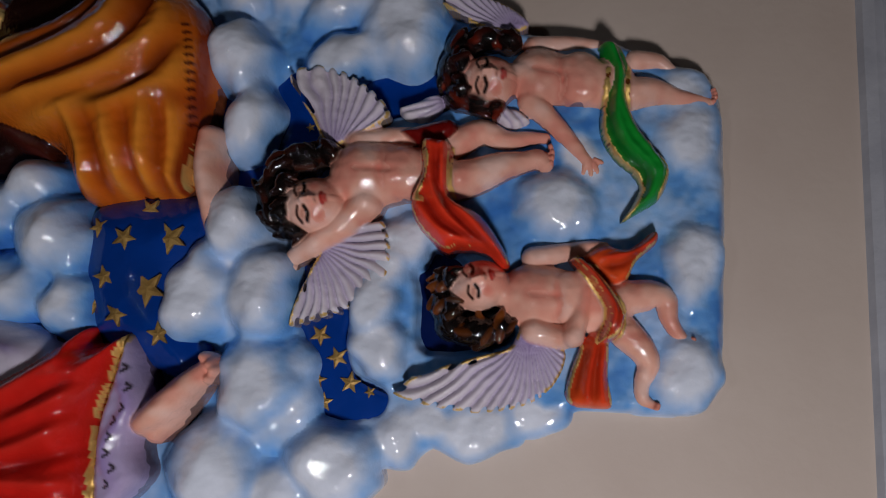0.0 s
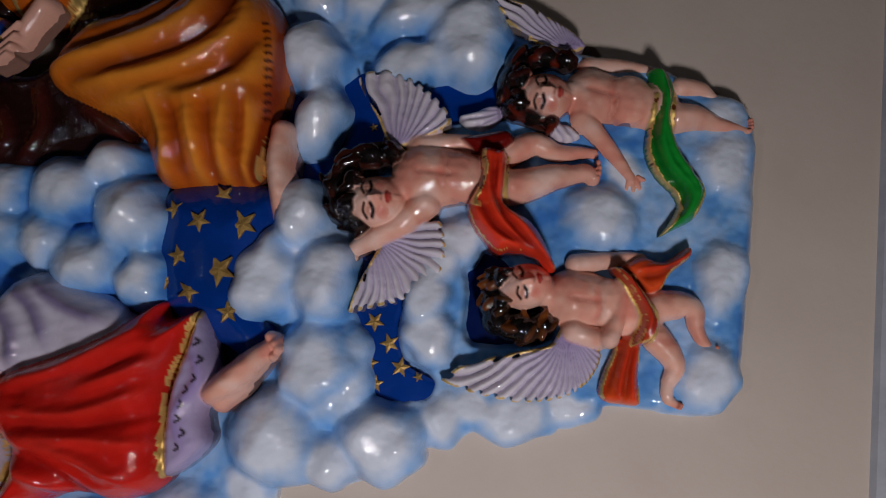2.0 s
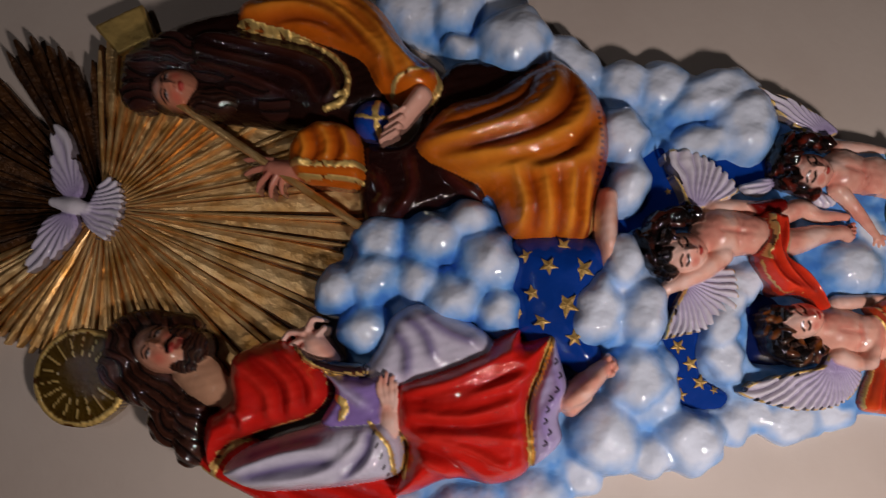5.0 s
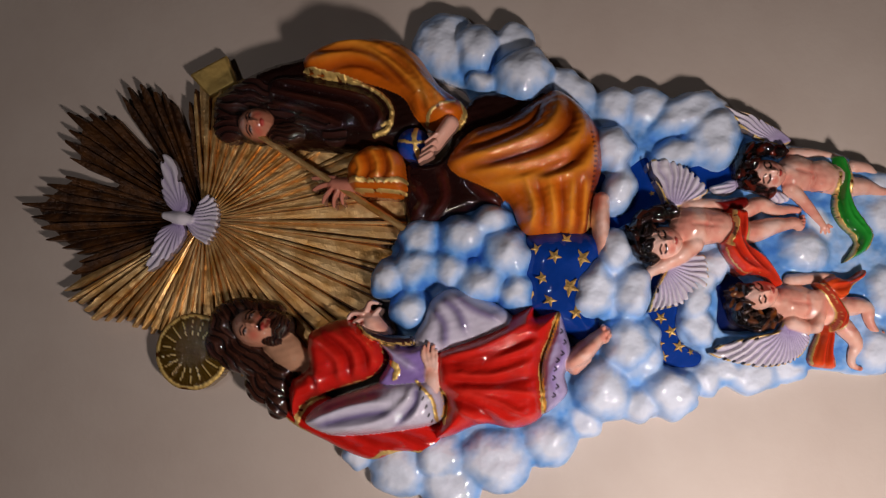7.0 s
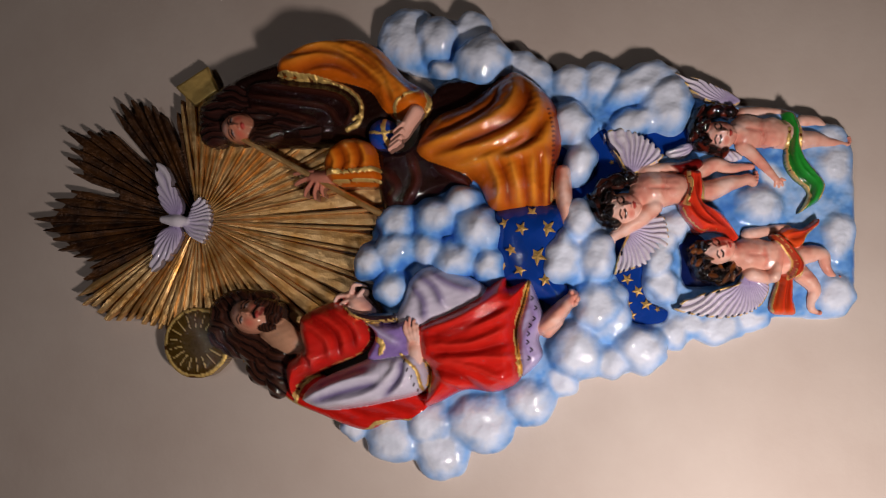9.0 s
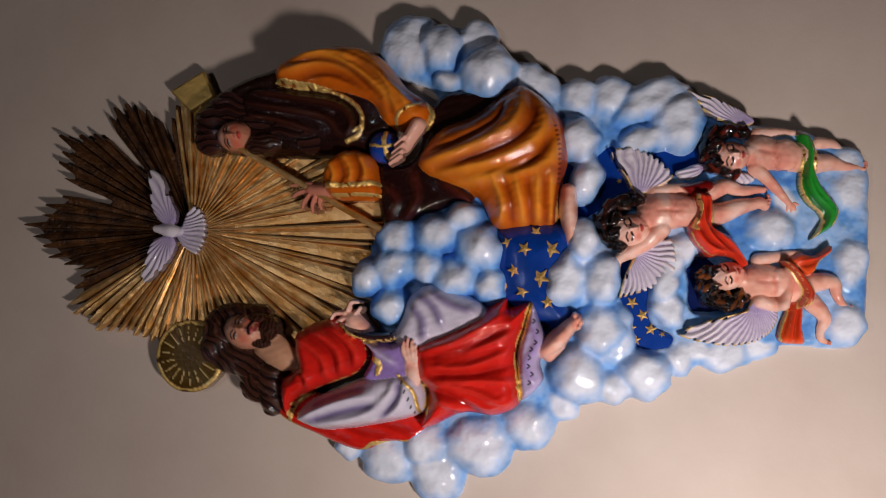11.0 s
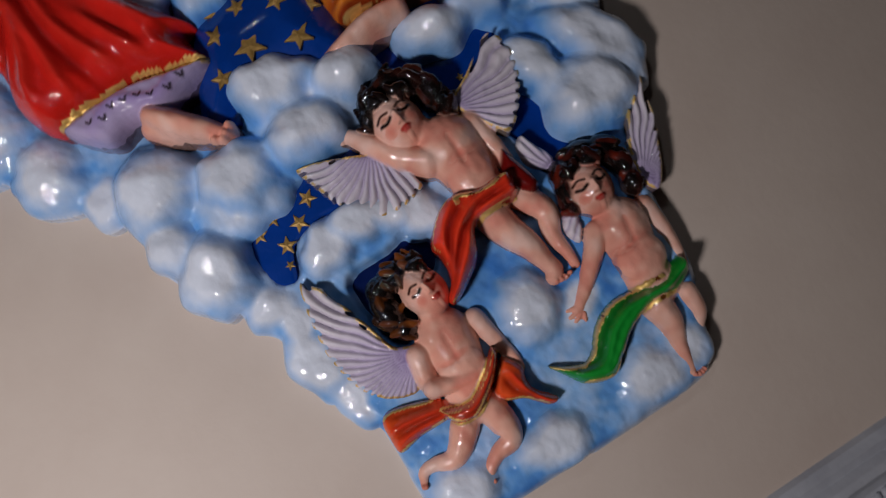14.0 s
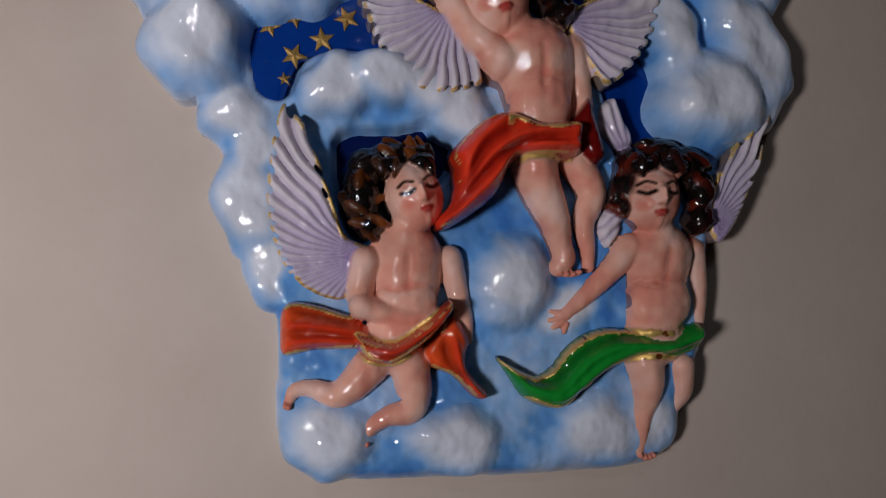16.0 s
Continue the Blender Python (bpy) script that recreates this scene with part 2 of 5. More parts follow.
    def curls(self, domes, base, h, size, c1, c2, seed):
        """Short hair: thick glossy locks lying round the head, some of them lighter."""
        rs = np.random.RandomState(seed)
        mx, mz = np.mean([d[0] for d in domes]), np.mean([d[1] for d in domes])
        for x, z, a, b in domes:
            a, b = 0.92 * a, 0.92 * b
            self.dome(x, z, a, b, base, h, c1, 0.3)
            for _ in range(int(3.2 * a * b) + 2):
                t, q = rs.rand() * 6.283, math.sqrt(rs.rand()) * 0.95
                u, v, k = x + a * q * math.cos(t), z + b * q * math.sin(t), rs.rand() ** 2
                lift = base + h * math.sqrt(max(0, 1 - q * q))
                col = np.array(c1) * (1 - k) + np.array(c2) * k
                along = math.degrees(math.atan2(v - mz, u - mx)) + rs.uniform(-35, 35)
                self.dome(u, v, size * rs.uniform(0.8, 1.1), size * rs.uniform(1.8, 2.8), lift - 0.2, 0.32, col, 0.2, along)
        return self

    def rough(self, amp, size, seed):
        self.H += (self.H > -5) * amp * waves(self.X, self.Z, seed, size)
        return self

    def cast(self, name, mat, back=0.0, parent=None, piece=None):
        """One closed-front mesh with side walls down to the back."""
        on = self.H > -5
        ny, nx = on.shape
        cell = on[:-1, :-1] & on[1:, :-1] & on[:-1, 1:] & on[1:, 1:]
        whole = cell
        if piece is not None:
            cell = cell & piece[:-1, :-1]
        used = np.zeros(on.shape, bool)
        for a in (slice(None, -1), slice(1, None)):
            for b in (slice(None, -1), slice(1, None)):
                used[a, b] |= cell
        idx = np.full(on.shape, -1)
        idx[used] = np.arange(used.sum())
        n0 = int(used.sum())
        hh = np.maximum(self.H, back)
        top = np.stack([self.X[used] / 100, -hh[used] / 100, (self.Z[used] + BASE) / 100], 1)
        j, i = np.nonzero(cell)
        quads = np.stack([idx[j, i], idx[j, i + 1], idx[j + 1, i + 1], idx[j + 1, i]], 1)
        pad = np.pad(whole, 1)
        sides, low, rim = [], {}, []
        verts = [top]
        extra, src = [], []

        def under(a, deep):
            if (a, deep) not in low:
                low[(a, deep)] = n0 + len(extra)
                extra.append(deep)
                src.append(a)
            return low[(a, deep)]

        for dj, di, p, q in ((-1, 0, (0, 0), (0, 1)), (1, 0, (1, 1), (1, 0)), (0, -1, (1, 0), (0, 0)), (0, 1, (0, 1), (1, 1))):
            edge = cell & ~pad[1 + dj:ny + dj, 1 + di:nx + di]
            for jj, ii in zip(*np.nonzero(edge)):
                a, b = idx[jj + p[0], ii + p[1]], idx[jj + q[0], ii + q[1]]
                sides.append((under(int(b), 0), under(int(a), 0), under(int(a), 1), under(int(b), 1)))
                rim.append((int(a), int(b)))
        faces = np.vstack([quads, np.array(sides, int).reshape(-1, 4)])
        rim = np.array(rim, int).reshape(-1, 2)
        deg = np.bincount(rim.ravel(), minlength=n0)
        for _ in range(5):
            acc = np.zeros_like(top)
            np.add.at(acc, rim[:, 0], top[rim[:, 1]])
            np.add.at(acc, rim[:, 1], top[rim[:, 0]])
            two = deg == 2
            top[two] = 0.5 * top[two] + 0.25 * acc[two]
        extra = [(top[a][0], -back / 100 if deep else top[a][1], top[a][2]) for a, deep in zip(src, extra)]
        co = np.vstack([top, np.array(extra).reshape(-1, 3)])
        me = bpy.data.meshes.new(name)
        me.vertices.add(len(co))
        me.vertices.foreach_set("co", co.ravel())
        me.loops.add(len(faces) * 4)
        me.loops.foreach_set("vertex_index", faces.ravel().astype(np.int32))
        me.polygons.add(len(faces))
        me.polygons.foreach_set("loop_start", np.arange(0, len(faces) * 4, 4, dtype=np.int32))
        me.update(calc_edges=True)
        me.validate()
        me.polygons.foreach_set("use_smooth", np.ones(len(me.polygons), bool))
        src = np.array(src, int)
        c = self.C[used]
        g = self.G[used]
        if len(src):
            # shade painted into the figures' sides as dark brown; the clouds are painted all round
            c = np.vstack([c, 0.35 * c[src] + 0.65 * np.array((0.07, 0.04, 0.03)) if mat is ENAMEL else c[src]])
        g = np.concatenate([g, 0 * g[src]]) if len(src) else g
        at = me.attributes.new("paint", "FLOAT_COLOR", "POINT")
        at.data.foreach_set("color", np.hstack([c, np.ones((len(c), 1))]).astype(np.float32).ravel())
        at = me.attributes.new("gilding", "FLOAT", "POINT")
        at.data.foreach_set("value", g.astype(np.float32))
        me.materials.append(mat)
        ob = new(name, me)
        ob.parent = parent
        return ob


def part(name, bm, mat, parent, label=""):
    """A bmesh as one mesh object under a thing or a part."""
    me = bpy.data.meshes.new(name)
    bm.normal_update()
    bm.to_mesh(me)
    bm.free()
    me.materials.append(mat)
    ob = new(name, me)
    ob.parent = parent
    return tagged(ob, label) if label else ob


def box(bm, x0, x1, y0, y1, z0, z1):
    v = [bm.verts.new(p) for p in ((x0, y0, z0), (x1, y0, z0), (x1, y1, z0), (x0, y1, z0), (x0, y0, z1), (x1, y0, z1), (x1, y1, z1), (x0, y1, z1))]
    for f in ((0, 3, 2, 1), (4, 5, 6, 7), (0, 1, 5, 4), (1, 2, 6, 5), (2, 3, 7, 6), (3, 0, 4, 7)):
        bm.faces.new([v[i] for i in f])


# ---- the room ----
def slab(name, mat, *b):
    bm = bmesh.new()
    box(bm, *b)
    return tagged(part(name, bm, mat, None), kind="structure")


slab("wall_north", WALL, -2.2, 2.2, 0.0, 0.15, 0.0, 3.0)
# unseen walls, floor and ceiling close the room; dark to limit bounced light
slab("wall_south", DARK, -2.2, 2.2, -3.3, -3.15, 0.0, 3.0)
slab("wall_west", DARK, -2.35, -2.2, -3.3, 0.15, 0.0, 3.0)
slab("wall_east", DARK, 2.2, 2.35, -3.3, 0.15, 0.0, 3.0)
slab("floor", STONE, -2.35, 2.35, -3.3, 0.15, -0.1, 0.0)
slab("ceiling", DARK, -2.35, 2.35, -3.3, 0.15, 3.0, 3.1)

# ---- the cloud bank ----
PALE, SKYB, DEEP = lin("dfe5f2"), lin("74ace8"), lin("1c68c8")
cloud_bank = tagged(new("cloud_bank"), "painted plaster cloud bank, white and sky blue, hung on the wall", "wall relief")

BANK = Relief(-39, 38, 0, 98, 0.17)
BANK.sheet([(11.8, 4.9), (5.5, 4.7), (-0.3, 4.8), (-7.9, 5.0), (-10.3, 5.6), (-11.7, 7.6), (-11.8, 11.5), (-11.7, 14.5), (-12.2, 16.8), (-13.3, 19.3), (-15.0, 21.5), (-15.2, 23.5), (-14.9, 25.4), (-16.0, 27.2), (-16.6, 29.4), (-18.9, 32.0), (-20.2, 35.5), (-20.5, 39.5)]
           + [(-23.4, 43.2), (-26.4, 47.4), (-28.8, 50.6), (-30.6, 54.2), (-32.0, 58.0), (-31.6, 63.5), (-30.0, 69.0), (-28.6, 72.4), (-27.0, 72.6), (-24.0, 69.9), (-13.1, 68.7), (-2.0, 70.8), (2.0, 67.7), (5.3, 61.3), (19.9, 61.8), (23.3, 66.8), (28.5, 70.2), (31.2, 66.5)]
           + [(31.0, 60.0), (28.2, 53.5), (25.2, 50.5), (24.4, 46.5), (22.0, 43.5), (22.4, 38.0), (22.8, 32.5), (22.0, 29.0), (19.2, 26.5), (17.6, 20.0), (16.8, 13.0), (14.9, 9.2), (13.4, 5.8)], 0, 2.0, 1.2, SKYB)
# recesses in the bank, in which the night sky shows
LOWER = [(-1.0, 36.0), (-1.6, 34.2), (-3.6, 32.8), (-5.5, 32.4), (-7.4, 32.6), (-9.7, 31.8), (-10.8, 29.4), (-12.3, 29.6), (-12.9, 31.7), (-13.2, 35.9), (-9.7, 36.2), (-7.2, 35.6), (-5.9, 36.5), (-3.0, 36.6)]
SIDE = [(12.2, 47.0), (12.0, 43.9), (12.6, 39.9), (14.2, 37.5), (14.6, 30.6), (14.5, 27.1), (14.2, 24.6), (11.1, 25.2), (10.2, 29.8), (7.8, 32.5), (6.0, 36.6), (5.0, 39.5), (3.6, 41.5), (3.7, 44.6), (7.3, 47.4)]
HOLLOW = [(-7.7, 26.9), (-4.0, 27.3), (-0.5, 27.8), (-0.2, 25.8), (-1.5, 23.6), (-6.3, 20.1), (-7.8, 23.6)]
for pts, floor_h in ((LOWER, 0.7), (SIDE, 0.7), (HOLLOW, 0.2)):
    cut = Relief(-39, 38, 0, 98, 0.17).sheet(pts, 0, 1, 0.3, SKYB)
    BANK.H = np.where(cut.H > 0.3, floor_h, BANK.H)
OWNER = np.where(BANK.H > -5, 0, -1)
RADIUS = np.where(BANK.H > -5, 0.93 + 0.12 * grit(BANK.X, BANK.Z, 9, 4), 0)


def puff(x, z, rx, rz, base, h, turn, seed, shade=0.0):
    """One cloud puff: a lumpy swelling that grows into its neighbours."""
    ca, sa = math.cos(radians(turn)), math.sin(radians(turn))
    dx, dz = BANK.X - x, BANK.Z - z
    dx, dz = dx * ca + dz * sa, -dx * sa + dz * ca
    dx, dz = dx + 0.22 * waves(BANK.X, BANK.Z, seed + 200, 4.0), dz + 0.22 * waves(BANK.X, BANK.Z, seed + 300, 4.0)
    th = np.arctan2(dz / rz, dx / rx)
    lump = 1.04 + 0.05 * np.sin(2 * th + seed) + 0.05 * np.sin(3 * th + 2.3 * seed) + 0.02 * np.sin(5 * th + 4.1 * seed)
    r = np.hypot(dx / rx, dz / rz) / lump
    dome = base + 0.82 * h * np.clip(1 - r ** 2.3, 0, 1) ** 0.58
    dome = dome + 0.09 * h * waves(BANK.X, BANK.Z, seed, 5.0) * np.clip(1.2 - r, 0, 1)
    before = BANK.H.copy()
    BANK.lay(dome, r < 1, PALE, 0.6)
    own = (r < 1) & (dome > before)
    OWNER[own] = seed
    RADIUS[own] = r[own] + shade


# (x, z, half width, half height, base, rise, turn); first the edge above the orange robe, then the side of the bank
PUFFS = [(27.6, 65.9, 4.6, 5.0, 1.0, 3.6, 0), (27.0, 61.6, 3.6, 3.2, 2.2, 3.6, 0), (28.6, 56.6, 2.9, 3.1, 1.2, 3.0, 0), (23.6, 54.8, 4.1, 3.9, 2.6, 4.6, 0), (22.4, 60.2, 1.9, 2.1, 2.0, 3.2, 0)]
PUFFS += [(22.8, 48.4, 2.3, 4.4, 1.2, 2.6, -25), (20.7, 42.5, 2.6, 2.7, 1.4, 2.8, 0), (20.9, 38.0, 2.9, 3.3, 1.2, 2.6, 0), (20.2, 33.2, 2.6, 5.4, 1.4, 3.4, 28), (17.4, 29.3, 4.3, 3.5, 1.6, 3.6, 12), (14.8, 33.7, 2.3, 3.5, 1.6, 3.2, 18), (20.9, 29.4, 2.2, 2.4, 1.0, 2.4, 0)]
PUFFS += [(14.5, 42.2, 3.1, 2.9, 2.0, 4.2, 0), (9.1, 41.0, 3.3, 2.2, 1.8, 3.6, -14)]
# the bluer heap between the two figures
BLUER = len(PUFFS)
PUFFS += [(0.2, 66.4, 3.0, 3.1, 2.0, 3.8, 0), (1.0, 61.0, 3.3, 3.6, 2.0, 4.8, 0), (3.6, 57.3, 2.4, 3.0, 2.0, 4.4, 0), (-0.6, 55.0, 3.9, 3.3, 2.2, 5.0, 20), (-4.8, 58.1, 3.1, 3.5, 2.0, 4.8, 25), (-5.6, 53.2, 2.7, 2.7, 2.0, 4.6, 0), (-3.6, 66.5, 3.3, 3.2, 2.0, 4.4, -20), (-5.3, 70.2, 3.0, 2.6, 2.0, 3.8, 0), (-9.0, 66.8, 2.9, 3.0, 2.0, 4.0, 0), (-3.2, 62.2, 2.9, 2.7, 2.0, 4.0, 0)]
# the column below the star panel, and the rim under the red robe
PUFFS += [(-3.0, 40.9, 5.6, 4.4, 2.0, 2.6, 0), (-11.4, 37.6, 4.4, 4.0, 1.8, 2.6, 0), (1.0, 41.3, 3.1, 2.3, 2.6, 4.2, 15), (-4.5, 43.4, 3.9, 3.0, 2.6, 4.2, 0), (-4.2, 38.7, 3.8, 2.7, 2.6, 4.2, 0), (-10.7, 38.6, 3.7, 3.0, 2.4, 3.8, 0), (-16.9, 41.2, 4.0, 4.1, 1.4, 4.6, 0), (-16.2, 32.8, 3.3, 3.8, 1.4, 4.4, 0), (-18.2, 36.8, 2.4, 3.0, 1.4, 3.2, 0), (-14.1, 28.4, 2.5, 2.0, 1.0, 2.2, 0), (-13.4, 22.6, 2.3, 3.4, 1.0, 2.0, 0), (-12.9, 26.0, 1.9, 2.0, 1.0, 1.8, 0), (-12.0, 18.6, 1.9, 2.8, 1.0, 1.4, 20)]
PUFFS += [(-28.7, 72.0, 2.0, 2.1, 0.8, 2.2, 0), (-29.9, 66.3, 3.4, 4.0, 0.8, 3.0, 0), (-31.2, 59.5, 3.8, 4.5, 0.8, 2.8, 0), (-27.4, 61.1, 3.0, 3.2, 1.4, 3.2, 0), (-27.2, 54.1, 4.4, 4.7, 1.0, 3.8, -12), (-24.0, 47.5, 3.5, 3.6, 1.0, 3.2, 0), (-21.2, 43.4, 2.4, 2.6, 0.8, 2.0, 0)]
# low swellings among the cherubs, and the crusted ridge over the hollow
PUFFS += [(3.4, 17.3, 3.0, 3.3, 1.4, 2.8, 0), (-0.6, 7.3, 3.2, 2.5, 1.2, 2.4, 0), (-8.6, 7.9, 3.0, 2.8, 1.2, 2.4, 0), (8.8, 7.6, 3.6, 2.6, 1.2, 1.8, 0), (12.3, 8.2, 2.4, 2.6, 1.2, 1.4, 0), (7.0, 15.6, 3.2, 1.9, 1.5, 0.9, 20)]
PUFFS += [(-7.6, 30.0, 2.6, 2.2, 2.0, 2.2, 15), (-4.6, 30.6, 3.0, 1.9, 2.2, 2.4, 0), (-2.2, 29.8, 2.3, 1.7, 2.2, 2.0, -20), (0.2, 28.6, 2.2, 2.4, 1.8, 2.0, 0), (1.0, 24.8, 1.7, 2.0, 1.6, 1.0, 0)]
for n, p in enumerate(PUFFS):
    puff(*p, seed=n + 1, shade=0.2 if BLUER <= n < BLUER + 10 else 0.0)
solid = BANK.H > -5
for _ in range(4):
    soft = np.where(solid, BANK.H, 0.6)
    soft = (2 * soft + np.roll(soft, 1, 0) + np.roll(soft, -1, 0) + np.roll(soft, 1, 1) + np.roll(soft, -1, 1)) / 6
    BANK.H = np.where(solid, soft, -9.0)
crust = np.clip((34 - BANK.Z) / 10, 0, 1) * (BANK.H > -5)
BANK.rough(0.06, 2.4, 12).rough(0.02, 0.9, 13)
BANK.H += crust * (0.08 * grit(BANK.X, BANK.Z, 14, 1.5) + 0.07 * np.abs(grit(BANK.X, BANK.Z, 15, 0.7)))
for _ in range(5):
    RADIUS = (RADIUS + np.roll(RADIUS, 1, 0) + np.roll(RADIUS, -1, 0) + np.roll(RADIUS, 1, 1) + np.roll(RADIUS, -1, 1)) / 5
tone = RADIUS + 0.12 * grit(BANK.X, BANK.Z, 21, 3.6) + 0.08 * grit(BANK.X + 0.6 * BANK.Z, BANK.Z, 22, 1.0) + 0.04 * grit(BANK.X, BANK.Z, 23, 0.45)
w1 = np.clip((tone - 0.46) / 0.5, 0, 1)[..., None]
w2 = np.clip((tone - 0.90) / 0.22, 0, 1)[..., None]
mix = np.array(PALE) * (1 - w1) + np.array(SKYB) * w1
BANK.C = mix * (1 - 0.7 * w2) + np.array(DEEP) * 0.7 * w2


def connected(grid):
    """Number the connected areas of equal value; -1 stays outside."""
    mark, areas = np.full(grid.shape, -1), []
    ny, nx = grid.shape
    for j0, i0 in zip(*np.nonzero(grid >= 0)):
        if mark[j0, i0] >= 0:
            continue
        n, own, stack, cells = len(areas), grid[j0, i0], [(j0, i0)], []
        mark[j0, i0] = n
        while stack:
            j, i = stack.pop()
            cells.append((j, i))
            for a, b in ((j + 1, i), (j - 1, i), (j, i + 1), (j, i - 1)):
                if 0 <= a < ny and 0 <= b < nx and mark[a, b] < 0 and grid[a, b] == own:
                    mark[a, b] = n
                    stack.append((a, b))
        areas.append((own, cells))
    return mark, areas


# slivers go to the puff beside them
for _ in range(3):
    mark, areas = connected(OWNER)
    for n, (own, cells) in enumerate(areas):
        if len(cells) < 90:
            beside = collections.Counter(int(OWNER[j + a, i + b]) for j, i in cells for a, b in ((1, 0), (-1, 0), (0, 1), (0, -1)) if OWNER[j + a, i + b] not in (own, -1))
            if beside:
                to = beside.most_common(1)[0][0]
                for j, i in cells:
                    OWNER[j, i] = to
mark, areas = connected(OWNER)
for n, (own, cells) in enumerate(areas):
    if len(cells) > 12:
        BANK.cast("cloud_puff" if own else "cloud_backing", CLOUD, 0.0, cloud_bank, mark == n)

# ---- star panels ----
NIGHT = lin("07368a")


def sky_panel(pts, top, foot=2.0, edge=0.6, col=None, grow=1.0):
    mx, mz = sum(p[0] for p in pts) / len(pts), sum(p[1] for p in pts) / len(pts)
    pts = [(mx + grow * (x - mx), mz + grow * (z - mz)) for x, z in pts]
    xs, zs = [p[0] for p in pts], [p[1] for p in pts]
    r = Relief(min(xs) - 1, max(xs) + 1, min(zs) - 1, max(zs) + 1, 0.15)
    r.sheet(pts, foot, top, edge, col or NIGHT)
    r.rough(0.03, 3, 5)
    x0, z0 = r.X[0, 0], r.Z[0, 0]
    return r.cast("night_sky_panel", PANEL, foot - 0.4, cloud_bank), lambda x, z: r.H[int(round((z - z0) / r.step)), int(round((x - x0) / r.step))]


def star(x, z, r, y, parent, turn):
    """A five-pointed star of raised gold."""
    bm = bmesh.new()
    tip = bm.verts.new((x / 100, -(y + 0.14) / 100, (z + BASE) / 100))
    ring = []
    for i in range(10):
        a, q = turn + 0.6283 * i, r * (1.0 if i % 2 == 0 else 0.42)
        ring.append((bm.verts.new(((x + q * math.sin(a)) / 100, -(y + 0.06) / 100, (z + BASE + q * math.cos(a)) / 100)),
                     bm.verts.new(((x + q * math.sin(a)) / 100, -(y - 0.3) / 100, (z + BASE + q * math.cos(a)) / 100))))
    for i in range(10):
        a, b = ring[i], ring[(i + 1) % 10]
        bm.faces.new((tip, b[0], a[0]))
        bm.faces.new((a[0], b[0], b[1], a[1]))
    return part("star", bm, STAR, parent)


upper, high = sky_panel([(1.0, 53.2), (2.4, 52.2), (3.2, 49.7), (3.4, 46.5), (2.8, 43.0), (0.0, 42.2), (-4.4, 43.4), (-9.2, 42.2), (-11.2, 43.6), (-10.8, 45.2), (-9.6, 47.8), (-8.0, 51.2), (-5.5, 52.4), (-2.3, 53.2)], 5.2, 2.0, 5.2)
for x, z, q in [(1.7, 47.5, 0.9), (-0.6, 48.9, 1.0), (-0.5, 45.4, 1.25), (0.2, 51.2, 0.8), (-3.5, 50.2, 0.9), (-6.2, 49.0, 0.95), (-4.3, 46.7, 1.4), (-7.5, 45.6, 0.95), (-5.5, 51.3, 0.8), (-2.0, 52.3, 0.7)]:
    star(x, z, q, high(x, z) + 0.03, upper, 0.7 * x + z)
lower, high = sky_panel(LOWER, 1.8, 1.2, grow=1.14)
for x, z, q in [(-7.0, 34.5, 0.85), (-8.6, 33.1, 0.85), (-10.3, 34.5, 0.75), (-10.4, 32.0, 0.85), (-11.9, 33.9, 0.75), (-11.0, 30.5, 0.45)]:
    star(x, z, q, high(x, z) + 0.03, lower, 0.5 * x + z)
side, high = sky_panel(SIDE, 1.3, 0.9, grow=1.12)
for n, (x, z) in enumerate([(9.3, 36.6), (5.2, 43.4), (10.8, 45.8)]):
    star(x, z, 0.4, high(x, z) + 0.03, side, 0.9 * n)
# navy paint, darkened past the other panels for the shade inside the hollow
sky_panel(HOLLOW, 0.6, 0.4, 0.6, lin("03164a"), 1.25)

# ---- the sunburst ----
sunburst = tagged(new("sunburst"), "large gilded sunburst of carved rays behind the dove", "sunburst")
CX, CZ = (0.5, 96.8)
def reach(a):
    """Length of a ray at the angle a from straight up, to the right: flame-like groups above with clefts between, a wide fan below."""
    a = (a + 180) % 360 - 180
    return np.interp(a, (-180, -154, -120, -100, -78, -65, -50, -36, -24, -22, -19, -15, -1, 12, 14.5, 17, 19, 32, 42, 43.5, 46, 48, 57, 67.5, 69, 71.5, 74, 82, 100, 140, 154, 180),
                     (28, 28, 24, 19, 16.5, 17, 19.5, 21.8, 20, 16.5, 19, 21.3, 26.5, 22, 15, 15, 22.2, 25.4, 21.5, 12.5, 12.5, 21.6, 22, 18.8, 13, 13, 16.8, 20, 20, 28, 30, 28))


def around(r, deg, y):
    a = radians(deg)
    return ((CX + r * math.sin(a)) / 100, -y / 100, (CZ + BASE + r * math.cos(a)) / 100)


bm = bmesh.new()
DISC = 300
front = [bm.verts.new(around(0.93 * reach(1.2 * i), 1.2 * i, 1.0)) for i in range(DISC)]
hub = bm.verts.new(around(0, 0, 1.1))
rear = [bm.verts.new((v.co.x, 0.0, v.co.z)) for v in front]
for i in range(DISC):
    bm.faces.new((hub, front[(i + 1) % DISC], front[i]))
    bm.faces.new((front[i], front[(i + 1) % DISC], rear[(i + 1) % DISC], rear[i]))
part("backing_plate", bm, GOLD_OLD, sunburst)


